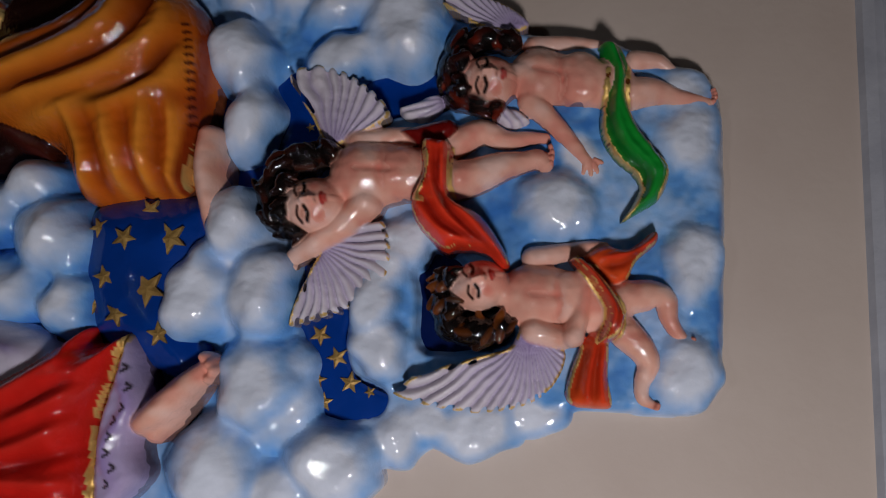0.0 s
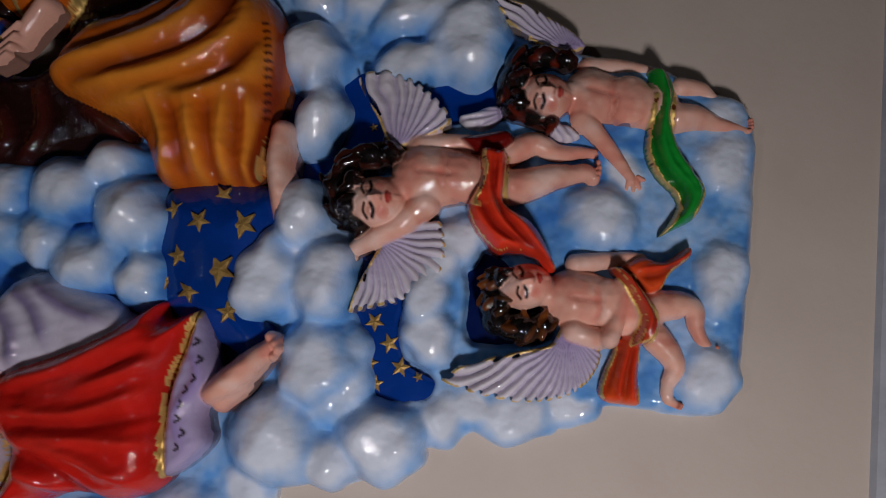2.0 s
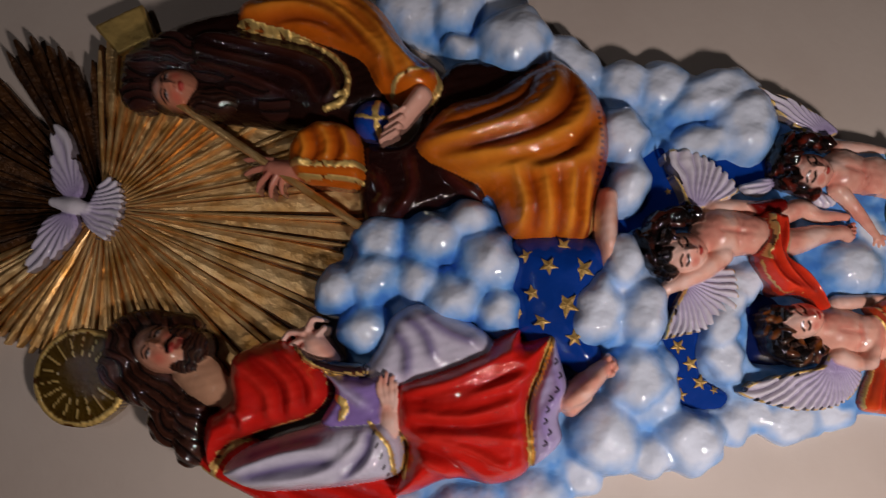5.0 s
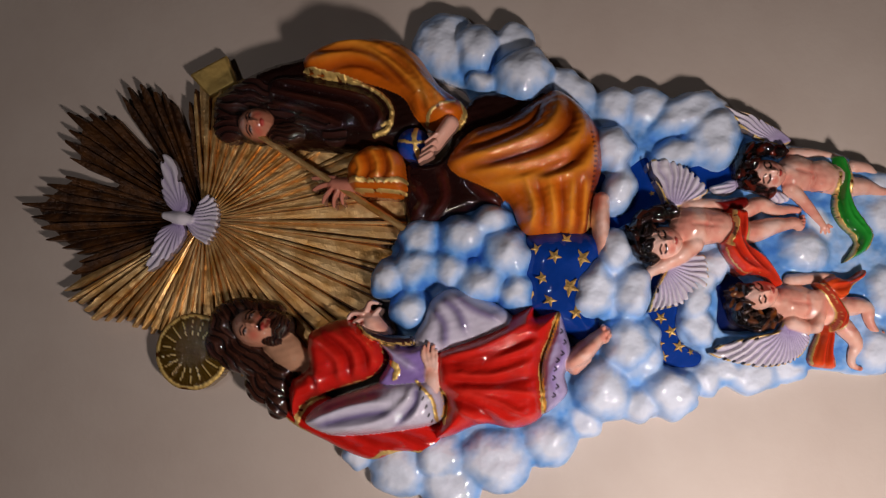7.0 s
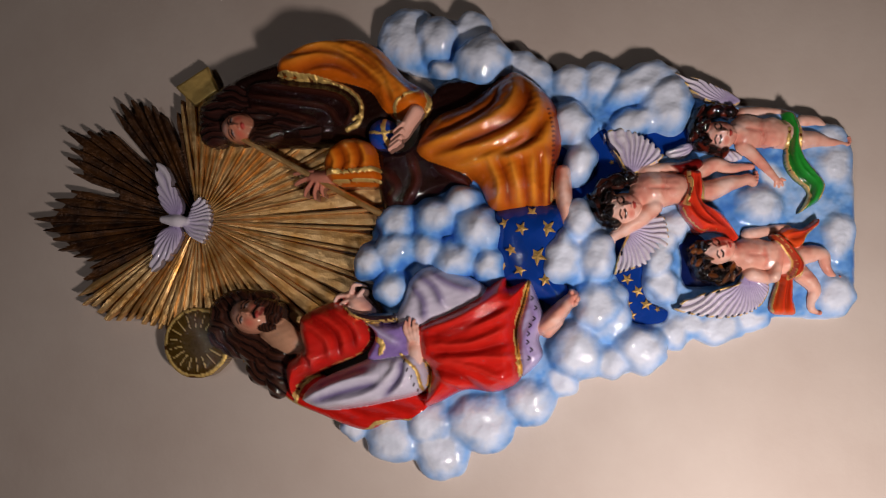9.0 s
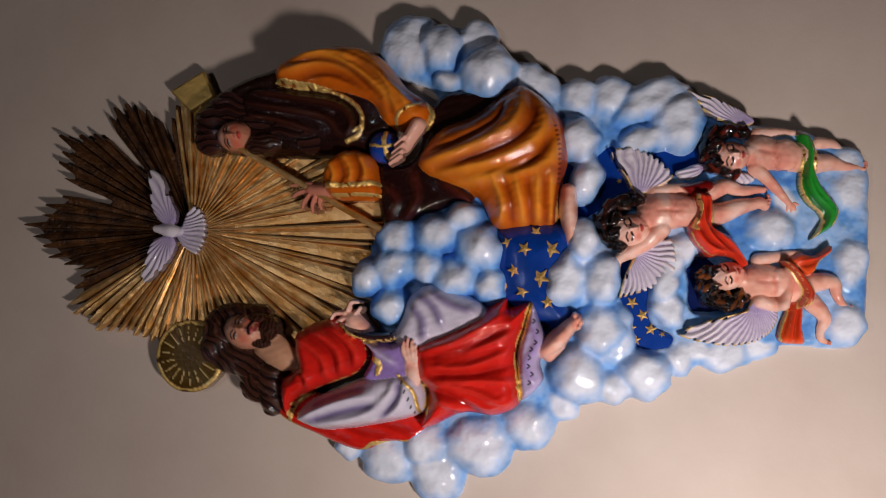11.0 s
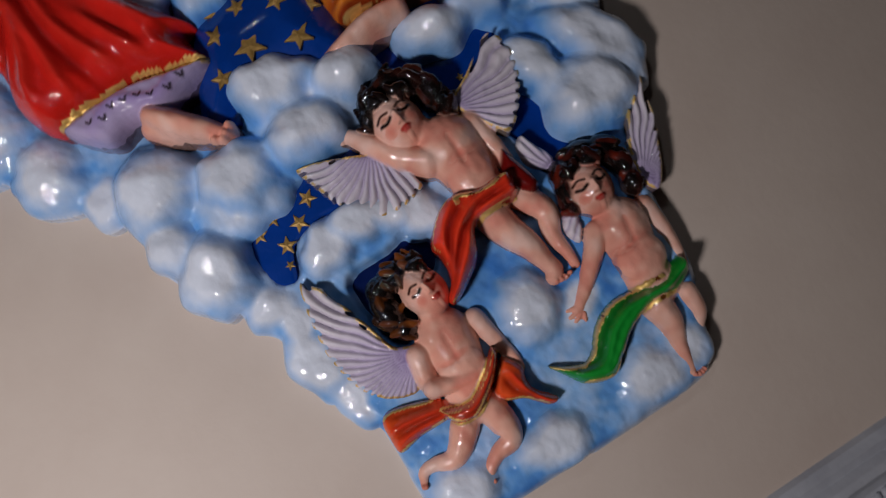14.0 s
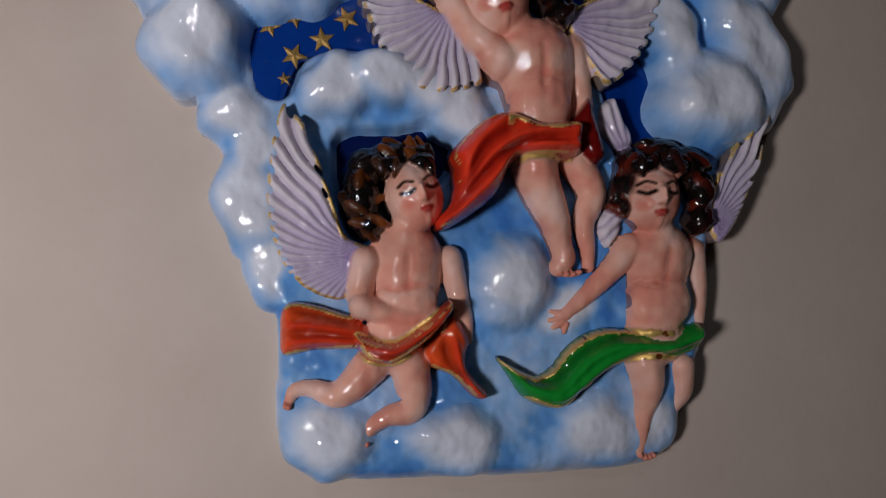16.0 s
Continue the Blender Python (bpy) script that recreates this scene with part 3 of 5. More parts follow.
def blade(name, deg, r0, r1, half, point, y0, crest, tilt, mat, wide=0.0):
    """One carved ray: bevelled flanks, an uneven crest, a tip of its own; half is in degrees, wide in centimetres."""
    bm = bmesh.new()
    rings = []
    n = 7
    for k in range(n + 1):
        t = k / n
        r = r0 + (r1 - r0) * t
        q = (half if not wide else math.degrees(wide * (0.6 + 0.5 * t) / max(r, 1.0))) * (1.0 if t < 0.86 else 1 - (1 - point) * (t - 0.86) / 0.14)
        bend = 0.25 * math.sin(3.1 * t + deg) if k else 0.0
        up = crest + random.uniform(-0.06, 0.06)
        rings.append([bm.verts.new(around(r, deg + bend + q * e, y)) for e, y in ((-1, y0), (-0.78, up - tilt), (0.0, up + 0.05), (0.78, up + tilt), (1, y0))])
    for s, t in zip(rings, rings[1:]):
        for c in range(4):
            bm.faces.new((s[c], s[c + 1], t[c + 1], t[c]))
    bm.faces.new(rings[-1])
    return part(name, bm, mat, sunburst)


# narrow tarnished blades above
deg = -74.0
while deg < 78:
    step = random.uniform(3.2, 4.8)
    mid = deg + step / 2
    if min(reach(mid - 1.2), reach(mid + 1.2)) > 15.4:
        blade("ray", mid, 2.0, reach(mid) * random.uniform(0.96, 1.04), step * 0.46, random.uniform(0.1, 0.4), 0.85, 1.5 + random.uniform(0, 0.35), random.uniform(-0.16, 0.16), GOLD if mid < -28 else GOLD_OLD)
    deg += step
# broad leafed flats with thin ridges between them below
deg = 78.0
while deg < 286:
    step = random.uniform(5.4, 8.6)
    mid = deg + step / 2
    blade("ray", mid, 2.0, reach(mid) * random.uniform(0.97, 1.02), step * 0.40, 0.8, 0.9, 1.35 + random.uniform(0, 0.2), random.uniform(-0.12, 0.12), GOLD)
    blade("ridge", deg, 2.4, reach(deg) * random.uniform(0.95, 1.0), 0, 0.5, 1.0, 1.95, 0.0, GOLD, wide=random.uniform(0.24, 0.36))
    deg += step

# ---- halos ----
r = Relief(-36, -8, 86, 112, 0.2)
HX, HZ, HR = -17.5, 95.8, 5.3
r.dome(HX, HZ, HR, HR, 1.2, 1.2, GILT, power=0.15)
r.G[:] = 0.85
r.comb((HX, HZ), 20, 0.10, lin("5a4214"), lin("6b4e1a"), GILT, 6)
r.gilt([(HX + HR * 0.93 * math.cos(a), HZ + HR * 0.93 * math.sin(a)) for a in np.arange(0, 6.28, 0.3)], 0.35, 0.15, True)
for n in range(18):
    a = n * 0.349 + 0.1
    r.gilt([(HX + q * math.cos(a), HZ + q * math.sin(a)) for q in (2.3, 3.2, 4.1)], 0.09, 0.1)
tagged(r.cast("halo", ENAMEL, 0.0), "round gilded halo with incised rays on the wall", "halo")
r = Relief(10, 34, 84, 110, 0.2)
r.sheet([(21.0, 102.1), (24.4, 96.8), (20.2, 94.5), (17.6, 98.4)], 0.5, 2.0, 0.3, GILT, smooth=False, gold=0.9)
tagged(r.cast("triangular_halo", ENAMEL, 0.0), "triangular gilded halo standing out from the wall", "halo")


# ---- the figures ----
def face(r, x, z, w, h, ang, base, rise, turn=0.0, open_eyes=False, skin=SKIN):
    """A plain modelled face; turn shifts the features to the side the head looks to."""
    ca, sa = math.cos(radians(ang)), math.sin(radians(ang))

    def at(u, v):
        return (x + u * w * ca - v * h * sa, z + u * w * sa + v * h * ca)

    r.dome(x, z, w, h, base, rise, skin, 0.25, ang)
    r.m = np.hypot(((r.X - x) * ca + (r.Z - z) * sa) / w, (-(r.X - x) * sa + (r.Z - z) * ca) / h) < 1
    for q in (-0.4, 0.4):
        r.fold([[at(q - 0.15 + turn, 0.14), at(q + turn, 0.12), at(q + 0.15 + turn, 0.14)]], -0.10 * rise, 0.18 * w)
    r.fold([[at(turn, 0.22), at(turn * 1.1, 0.0), at(turn * 1.15, -0.2)]], 0.22 * rise, 0.13 * w)
    r.fold([[at(turn * 1.1 - 0.1, -0.22), at(turn * 1.1 + 0.1, -0.22)]], 0.12 * rise, 0.12 * w)
    r.fold([[at(turn - 0.15, -0.48), at(turn + 0.15, -0.48)]], 0.12 * rise, 0.12 * w)
    r.fold([[at(turn - 0.1, -0.8), at(turn + 0.1, -0.8)]], 0.10 * rise, 0.2 * w)
    for q in (-0.5, 0.5):
        r.tint(*at(q + turn, -0.25), 0.28 * w, 0.22 * h, BLUSH, 0.62)
    dark = lin("160906")
    for q in (-0.44, 0.44):
        r.m = np.ones(r.X.shape, bool)
        r.fold([[at(q - 0.12 + turn, 0.13), at(q + 0.12 + turn, 0.13)]], 0.09 * rise, 0.13 * w)
        r.tint(*at(q + turn, 0.2), 0.24 * w, 0.08 * h, lin("a8604c"), 0.45)
        r.stroke([at(q - 0.25 + turn, 0.28), at(q + turn, 0.37), at(q + 0.25 + turn, 0.30)], 0.05 * w, lin("341810"))
        if open_eyes:
            r.tint(*at(q + turn, 0.12), 0.16 * w, 0.06 * h, lin("d0c4bc"), 0.8).tint(*at(q + turn, 0.12), 0.07 * w, 0.06 * h, lin("243848"), 0.95)
            r.stroke([at(q - 0.2 + turn, 0.14), at(q + turn, 0.2), at(q + 0.2 + turn, 0.14)], 0.05 * w, dark)
            continue
        r.stroke([at(q - 0.22 + turn, 0.09), at(q + turn, 0.03), at(q + 0.22 + turn, 0.09)], 0.065 * w, dark)
    r.stroke([at(turn * 1.1 - 0.17, -0.46), at(turn * 1.1, -0.45), at(turn * 1.1 + 0.17, -0.46)], 0.07 * w, lin("a8342c"))
    r.stroke([at(turn * 1.1 - 0.1, -0.54), at(turn * 1.1 + 0.1, -0.54)], 0.06 * w, lin("c05048"))
    for q in (-0.09, 0.09):
        r.tint(*at(turn * 1.1 + q, -0.27), 0.07 * w, 0.04 * h, lin("6a241c"), 0.7)
    r.tint(*at(turn, 0.62), 0.4 * w, 0.2 * h, SKIN_W, 0.5)


def wing(r, pts, pivot, n, base, top, reach_cm, lead=None, gilded=True):
    """A spread wing: carved feathers, lilac at the root, white outward, gilded tips."""
    r.sheet(pts, max(base, top - 0.7), top, 0.5, WHITE)
    m = r.m.copy()
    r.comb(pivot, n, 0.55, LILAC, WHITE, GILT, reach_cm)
    d, _, _ = r.near(smooth_line(list(pts) + [pts[0]]), False)
    th = np.arctan2(r.Z - pivot[1], r.X - pivot[0]) + 0.05 * waves(r.X, r.Z, n, reach_cm * 0.8)
    gap = m & (d < 0.42) & (np.abs(np.sin(th * n)) < 0.42) & (np.hypot(r.X - pivot[0], r.Z - pivot[1]) > 0.6 * reach_cm)
    r.H[gap] = -9
    gz, gx = np.gradient(r.H, r.step)
    tip = m & (d < 0.24 + 0.12 * grit(r.X, r.Z, 6, 0.5)) & (np.hypot(gx, gz) < 3.2) & (r.H > -5) & (waves(r.X, r.Z, 7, 1.3) > -0.55)
    if gilded:
        r.C[tip], r.G[tip] = GILT, 0.6
    if lead:
        r.gilt(lead, 0.22, 0.15)


# the dove
r = Relief(-14, 12, 90, 116, 0.12)
wing(r, [(9.0, 103.7), (8.4, 101.8), (6.6, 100.9), (4.6, 99.9), (2.3, 98.9), (0.8, 99.6), (1.6, 101.6), (3.4, 102.9), (6.0, 103.4)], (0.6, 99.4), 22, 1.6, 3.0, 8.0, None, False)
wing(r, [(-0.6, 101.2), (-0.6, 99.2), (-2.3, 98.9), (-4.6, 100.0), (-6.3, 101.5), (-7.5, 103.6), (-4.7, 103.4), (-1.8, 102.7)], (0.2, 99.6), 22, 1.6, 3.0, 8.0, None, False)
wing(r, [(0.9, 98.2), (3.6, 97.2), (3.9, 95.8), (2.6, 94.7), (0.8, 94.2), (-1.9, 94.6), (-3.3, 95.9), (-2.2, 97.6), (-0.4, 98.9)], (0.2, 100.4), 24, 1.6, 2.9, 6.0, None, False)
r.limb([(0.2, 98.2, 0.7), (0.3, 99.6, 1.0), (0.4, 101.0, 0.8), (0.5, 102.0, 0.6)], 2.4, WHITE, 0.4, 1.2)
r.limb([(0.5, 102.2, 0.3), (0.7, 102.9, 0.15)], 2.4, lin("b07a3c"), 0.1)
tagged(r.cast("dove_statue", ENAMEL, 1.0), "white and lilac plaster dove with spread wings, gilded details", "statue")

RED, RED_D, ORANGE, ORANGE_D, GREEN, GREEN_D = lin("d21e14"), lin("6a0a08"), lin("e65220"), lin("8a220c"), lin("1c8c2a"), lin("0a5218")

# the cherub in the orange sash
r = Relief(-18, 3, 2, 32, 0.09)
wing(r, [(-11.03, 28.61), (-10.28, 28.02), (-9.39, 26.89), (-8.6, 24.49), (-7.93, 22.37), (-7.27, 20.43), (-5.96, 19.54), (-6.75, 17.81), (-7.33, 16.5), (-8.42, 16.46), (-9.78, 17.11), (-10.85, 18.16), (-11.51, 19.45), (-11.9, 21.01), (-12.09, 22.92), (-11.94, 24.49), (-11.73, 26.24)], (-6.32, 19.02), 25, 1.6, 3.3, 7.0, [(-10.62, 28.15), (-9.5, 26.89), (-8.66, 24.49), (-8.0, 22.37), (-7.34, 20.44)])
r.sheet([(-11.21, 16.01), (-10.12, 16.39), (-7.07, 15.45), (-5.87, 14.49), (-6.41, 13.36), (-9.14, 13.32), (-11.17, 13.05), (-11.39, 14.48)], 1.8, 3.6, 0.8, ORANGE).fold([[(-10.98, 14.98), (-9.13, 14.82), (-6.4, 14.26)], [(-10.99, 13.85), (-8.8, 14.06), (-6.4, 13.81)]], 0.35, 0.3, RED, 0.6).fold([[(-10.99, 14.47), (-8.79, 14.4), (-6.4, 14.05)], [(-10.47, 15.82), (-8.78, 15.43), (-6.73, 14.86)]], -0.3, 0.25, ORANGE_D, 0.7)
r.gilt([(-10.97, 16.07), (-9.96, 16.22), (-7.07, 15.32)], 0.16).gilt([(-11.06, 13.18), (-9.14, 13.39), (-6.58, 13.51)], 0.16)
r.sheet([(-2.58, 13.34), (-0.76, 15.21), (0.35, 13.77), (0.16, 12.02), (1.55, 10.22), (0.61, 9.98), (-0.85, 11.43), (-2.08, 12.04)], 1.8, 3.6, 0.6, ORANGE).fold([[(-0.78, 14.16), (-0.3, 12.04), (0.9, 10.25)]], 0.4, 0.3, RED, 0.6).fold([[(-1.33, 13.83), (-1.0, 12.42), (0.03, 11.16)]], -0.35, 0.3, ORANGE_D, 0.8)
r.gilt([(-2.07, 12.11), (-0.85, 11.54), (0.54, 10.12)], 0.17)
r.limb([(-5.95, 12.17, 1.25), (-7.07, 11.05, 1.07), (-8.14, 10.56, 0.87), (-9.46, 11.01, 0.62), (-10.45, 10.92, 0.52), (-10.85, 10.38, 0.38)], 2.0, SKIN, 0.4, 1.25)
r.limb([(-3.46, 12.25, 1.32), (-3.16, 10.38, 1.14), (-3.52, 9.39, 0.93), (-4.82, 9.11, 0.69), (-5.84, 8.49, 0.55), (-6.35, 7.89, 0.42)], 2.0, SKIN, 0.4, 1.35)
r.dome(*(-11.09, 10.01), 0.24, 0.28, 2.1, 0.7, lin("dc8c78"), 0.15)
r.dome(*(-10.86, 9.93), 0.24, 0.28, 2.1, 0.7, lin("dc8c78"), 0.15)
r.dome(*(-6.64, 7.57), 0.24, 0.28, 2.1, 0.7, lin("dc8c78"), 0.15)
r.dome(*(-6.4, 7.46), 0.24, 0.28, 2.1, 0.7, lin("dc8c78"), 0.15)
r.dome(*(-6.16, 7.48), 0.24, 0.28, 2.1, 0.7, lin("dc8c78"), 0.15)
r.limb([(-3.53, 18.92, 2.42), (-3.57, 17.37, 2.28), (-3.73, 15.83, 2.01), (-4.39, 13.64, 2.01)], 1.9, SKIN, 0.6, 1.0)
r.dome(*(-3.66, 16.0), 2.0, 1.8, 3.0, 1.15, SKIN, 0.7)
r.m = np.ones(r.X.shape, bool)
r.fold([[(-3.52, 19.44), (-3.55, 18.06), (-3.58, 16.86)], [(-5.35, 17.24), (-4.33, 16.98), (-3.57, 17.1), (-2.25, 17.28)]], -0.16, 0.3, BLUSH, 0.45)
r.limb([(-3.76, 19.79, 1.04), (-3.5, 20.82, 1.14)], 2.6, SKIN, 0.4, 1.2)
r.limb([(-0.75, 18.88, 0.9), (-0.24, 16.61, 0.76), (0.2, 14.7, 0.55), (0.32, 13.66, 0.38)], 2.0, SKIN, 0.3, 1.3)
r.limb([(-6.07, 18.72, 1.04), (-6.44, 17.26, 0.93), (-6.39, 16.07, 0.87)], 2.6, SKIN, 0.35, 1.5)
r.limb([(-6.39, 16.0, 0.87), (-4.7, 15.48, 0.69), (-3.16, 15.24, 0.59), (-1.95, 15.44, 0.45)], 3.2, SKIN, 0.3, 1.7)
r.sheet([(-6.83, 14.42), (-5.76, 13.98), (-4.25, 13.94), (-2.53, 15.03), (-1.02, 16.28), (-0.76, 15.53), (-1.86, 14.2), (-3.25, 13.13), (-4.72, 12.41), (-6.12, 12.73), (-6.71, 13.48)], 2.4, 5.4, 0.8, ORANGE).fold([[(-6.43, 13.9), (-4.43, 13.34), (-2.37, 14.62), (-0.96, 15.94)], [(-5.95, 13.06), (-4.44, 12.94), (-2.38, 14.01)]], 0.3, 0.25, RED, 0.6).fold([[(-6.27, 13.47), (-4.44, 13.07), (-2.2, 14.34)]], -0.25, 0.2, ORANGE_D, 0.8)
r.gilt([(-6.63, 14.28), (-5.7, 13.85), (-4.22, 13.83), (-2.47, 14.89), (-1.06, 16.11)], 0.2, 0.15).gilt([(-6.57, 13.48), (-6.05, 12.86), (-4.72, 12.58), (-3.25, 13.3), (-1.86, 14.33), (-0.87, 15.53)], 0.27, 0.18)
r.curls([(-6.28, 22.75, 1.3, 1.9), (-5.8, 21.02, 1.1, 1.1), (-5.98, 24.66, 1.3, 1.4), (-4.52, 25.29, 1.5, 1.1), (-2.78, 25.3, 1.4, 0.9), (-6.61, 23.62, 0.9, 1.2)], 2.4, 1.7, 0.34, HAIR_D, lin("7a4014"), 3)
face(r, -3.0, 22.75, 1.85, 2.25, 17, 2.8, 2.4, 0.16)
r.curls([(-4.59, 24.55, 0.9, 0.6), (-2.54, 24.82, 0.9, 0.5)], 4.1, 0.6, 0.3, HAIR_D, lin("5a3212"), 6)
r.flush(5).rough(0.02, 1.1, 6)
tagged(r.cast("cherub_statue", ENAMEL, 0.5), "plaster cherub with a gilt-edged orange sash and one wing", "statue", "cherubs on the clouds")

# the cherub in the green sash
r = Relief(-5, 26, 2, 35, 0.09)
wing(r, [(21.9, 29.21), (21.15, 26.92), (20.61, 24.58), (19.69, 22.65), (18.69, 20.74), (17.49, 19.54), (16.67, 20.76), (17.12, 23.43), (18.55, 26.05), (20.27, 27.5)], (16.45, 20.39), 30, 1.2, 2.8, 7.0, [(21.77, 29.09), (20.27, 27.38), (18.63, 25.97), (17.3, 23.81)])
r.sheet([(9.6, 28.8), (10.6, 29.5), (11.2, 28.3), (11.9, 26.4), (10.8, 25.9), (9.6, 26.9)], 1.4, 2.8, 0.6, WHITE).comb((11.5, 25.2), 13, 0.3, LILAC, WHITE, GILT, 4)
r.sheet([(9.09, 20.79), (10.02, 22.26), (10.87, 21.33), (10.51, 20.04), (9.64, 19.31)], 1.4, 2.8, 0.6, WHITE).comb((12.6, 22.6), 13, 0.3, LILAC, WHITE, GILT, 4)
r.limb([(14.86, 11.49, 0.92), (14.78, 9.85, 0.78), (14.1, 8.69, 0.5)], 1.4, SKIN, 0.3, 1.3)
r.limb([(12.1, 11.86, 1.38), (12.26, 10.26, 1.18), (11.87, 8.34, 0.8), (11.62, 6.95, 0.66), (11.48, 6.26, 0.55)], 1.6, SKIN, 0.35, 1.4)
r.dome(*(11.56, 5.8), 0.22, 0.3, 1.7, 0.8, lin("dc8c78"), 0.15)
r.dome(*(11.86, 5.67), 0.22, 0.3, 1.7, 0.8, lin("dc8c78"), 0.15)
r.dome(*(12.16, 5.69), 0.22, 0.3, 1.7, 0.8, lin("dc8c78"), 0.15)
r.dome(*(12.44, 5.79), 0.22, 0.3, 1.7, 0.8, lin("dc8c78"), 0.15)
r.limb([(13.32, 18.83, 2.42), (13.17, 17.2, 2.15), (12.94, 15.41, 2.01), (12.85, 13.44, 2.08)], 1.6, SKIN, 0.6, 1.0)
r.dome(*(13.03, 15.77), 2.1, 1.9, 2.75, 1.15, SKIN, 0.7)
r.m = np.ones(r.X.shape, bool)
r.fold([[(13.43, 19.56), (13.29, 18.11), (13.16, 17.02)], [(11.13, 17.25), (12.25, 16.97), (13.25, 17.2), (14.94, 17.35)], [(12.56, 17.15), (12.55, 16.93)]], -0.16, 0.3, BLUSH, 0.45)
r.limb([(13.14, 19.92, 1.11), (13.11, 20.84, 1.18)], 2.3, SKIN, 0.4, 1.2)
r.limb([(11.35, 19.4, 1.05), (10.04, 18.0, 0.88), (8.67, 16.7, 0.74), (7.52, 15.72, 0.6), (6.56, 14.96, 0.53)], 1.9, SKIN, 0.35, 1.4)
for pts in [[(6.57, 15.21, 0.28), (5.73, 15.34, 0.21)], [(6.45, 14.85, 0.28), (5.64, 14.77, 0.21)], [(6.55, 14.57, 0.28), (5.91, 14.27, 0.21)], [(6.81, 14.49, 0.28), (6.64, 13.96, 0.21)]]:
    r.limb(pts, 2.0, SKIN, 0.12, 2.0)
r.limb([(15.91, 19.19, 0.95), (16.19, 16.97, 0.77), (16.17, 14.95, 0.6), (15.94, 13.5, 0.46)], 1.4, SKIN, 0.3, 1.3)
r.sheet([(1.98, 12.67), (3.24, 11.94), (4.65, 11.33), (5.68, 11.85), (6.97, 13.27), (9.06, 14.2), (11.74, 13.97), (13.63, 13.78), (15.76, 14.36), (15.8, 12.92), (13.92, 11.98), (11.67, 12.2), (9.47, 11.5), (7.58, 10.11), (6.09, 9.06), (3.96, 9.7), (2.69, 11.41)], 1.6, 3.7, 0.9, GREEN, slope=(0.06, 0))
r.fold([[(2.7, 11.86), (4.27, 10.59), (6.07, 10.51), (7.95, 12.19), (10.21, 13.1), (13.59, 12.99), (15.53, 13.65)], [(4.61, 10.06), (6.23, 9.99), (8.29, 11.3), (10.55, 12.45), (13.57, 12.53)]], 0.3, 0.35, lin("2aa038"), 0.4).fold([[(3.58, 11.24), (5.54, 10.95), (7.42, 12.63), (9.67, 13.54), (12.85, 13.33)], [(12.79, 12.02), (14.15, 12.86), (15.51, 13.18)]], -0.3, 0.28, GREEN_D, 0.7)
r.gilt([(2.12, 12.53), (3.27, 11.77), (4.65, 11.19), (5.75, 11.74), (7.04, 13.13), (9.13, 14.02), (11.74, 13.83), (13.43, 13.71)], 0.21, 0.16).gilt([(3.96, 9.84), (6.1, 9.23), (7.51, 10.21), (9.41, 11.61), (11.67, 12.31), (13.74, 12.13)], 0.21, 0.16)
r.curls([(11.08, 23.22, 1.1, 1.6), (11.64, 24.87, 1.4, 1.3), (13.59, 25.61, 1.7, 1.1), (15.38, 24.87, 1.5, 1.4), (16.06, 22.84, 1.0, 1.7), (15.82, 21.18, 0.9, 1.2), (10.65, 21.95, 0.7, 0.9)], 2.2, 1.7, 0.34, HAIR_D, lin("641c0c"), 4)
face(r, 12.6, 22.6, 2.0, 2.35, 0, 2.6, 2.3, 0.0)
r.curls([(11.76, 24.5, 1.0, 0.6), (13.83, 24.57, 1.1, 0.6)], 4.0, 0.6, 0.3, HAIR_D, lin("541a0e"), 7)
r.flush(5).rough(0.02, 1.1, 6)
tagged(r.cast("cherub_statue", ENAMEL, 0.0), "plaster cherub with a gilt-edged green sash over the legs", "statue", "cherubs on the clouds")

# the cherub in the red sash, one arm raised
r = Relief(-16, 14, 12, 50, 0.09)
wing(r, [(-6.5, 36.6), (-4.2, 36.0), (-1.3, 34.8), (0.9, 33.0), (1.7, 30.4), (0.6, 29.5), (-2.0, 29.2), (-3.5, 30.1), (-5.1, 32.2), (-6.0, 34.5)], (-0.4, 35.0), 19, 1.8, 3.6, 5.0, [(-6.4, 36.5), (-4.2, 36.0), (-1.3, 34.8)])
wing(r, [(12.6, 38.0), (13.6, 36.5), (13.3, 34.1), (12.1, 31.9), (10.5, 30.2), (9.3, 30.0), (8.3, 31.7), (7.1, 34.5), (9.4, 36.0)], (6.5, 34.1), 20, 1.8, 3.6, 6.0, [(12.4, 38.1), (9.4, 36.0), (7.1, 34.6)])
r.limb([(7.77, 25.1, 1.23), (8.8, 23.05, 1.07), (8.23, 21.16, 0.82), (8.43, 19.31, 0.57), (8.45, 18.16, 0.45)], 2.0, SKIN, 0.35, 1.3)
r.limb([(4.68, 26.11, 1.72), (5.16, 23.69, 1.48), (6.04, 21.49, 1.19), (6.49, 19.69, 0.86), (6.72, 18.7, 0.82), (6.31, 18.17, 0.7)], 2.2, SKIN, 0.4, 1.5)
r.dome(*(7.6, 17.82), 0.3, 0.26, 2.4, 0.9, lin("dc8c78"), 0.15)
r.dome(*(7.17, 17.68), 0.3, 0.26, 2.4, 0.9, lin("dc8c78"), 0.15)
r.dome(*(6.75, 17.68), 0.3, 0.26, 2.4, 0.9, lin("dc8c78"), 0.15)
r.dome(*(6.32, 17.75), 0.3, 0.26, 2.4, 0.9, lin("dc8c78"), 0.15)
r.limb([(4.98, 31.71, 2.71), (5.19, 30.06, 2.46), (5.27, 28.2, 2.13), (5.1, 26.34, 2.05)], 2.6, SKIN, 0.6, 1.05)
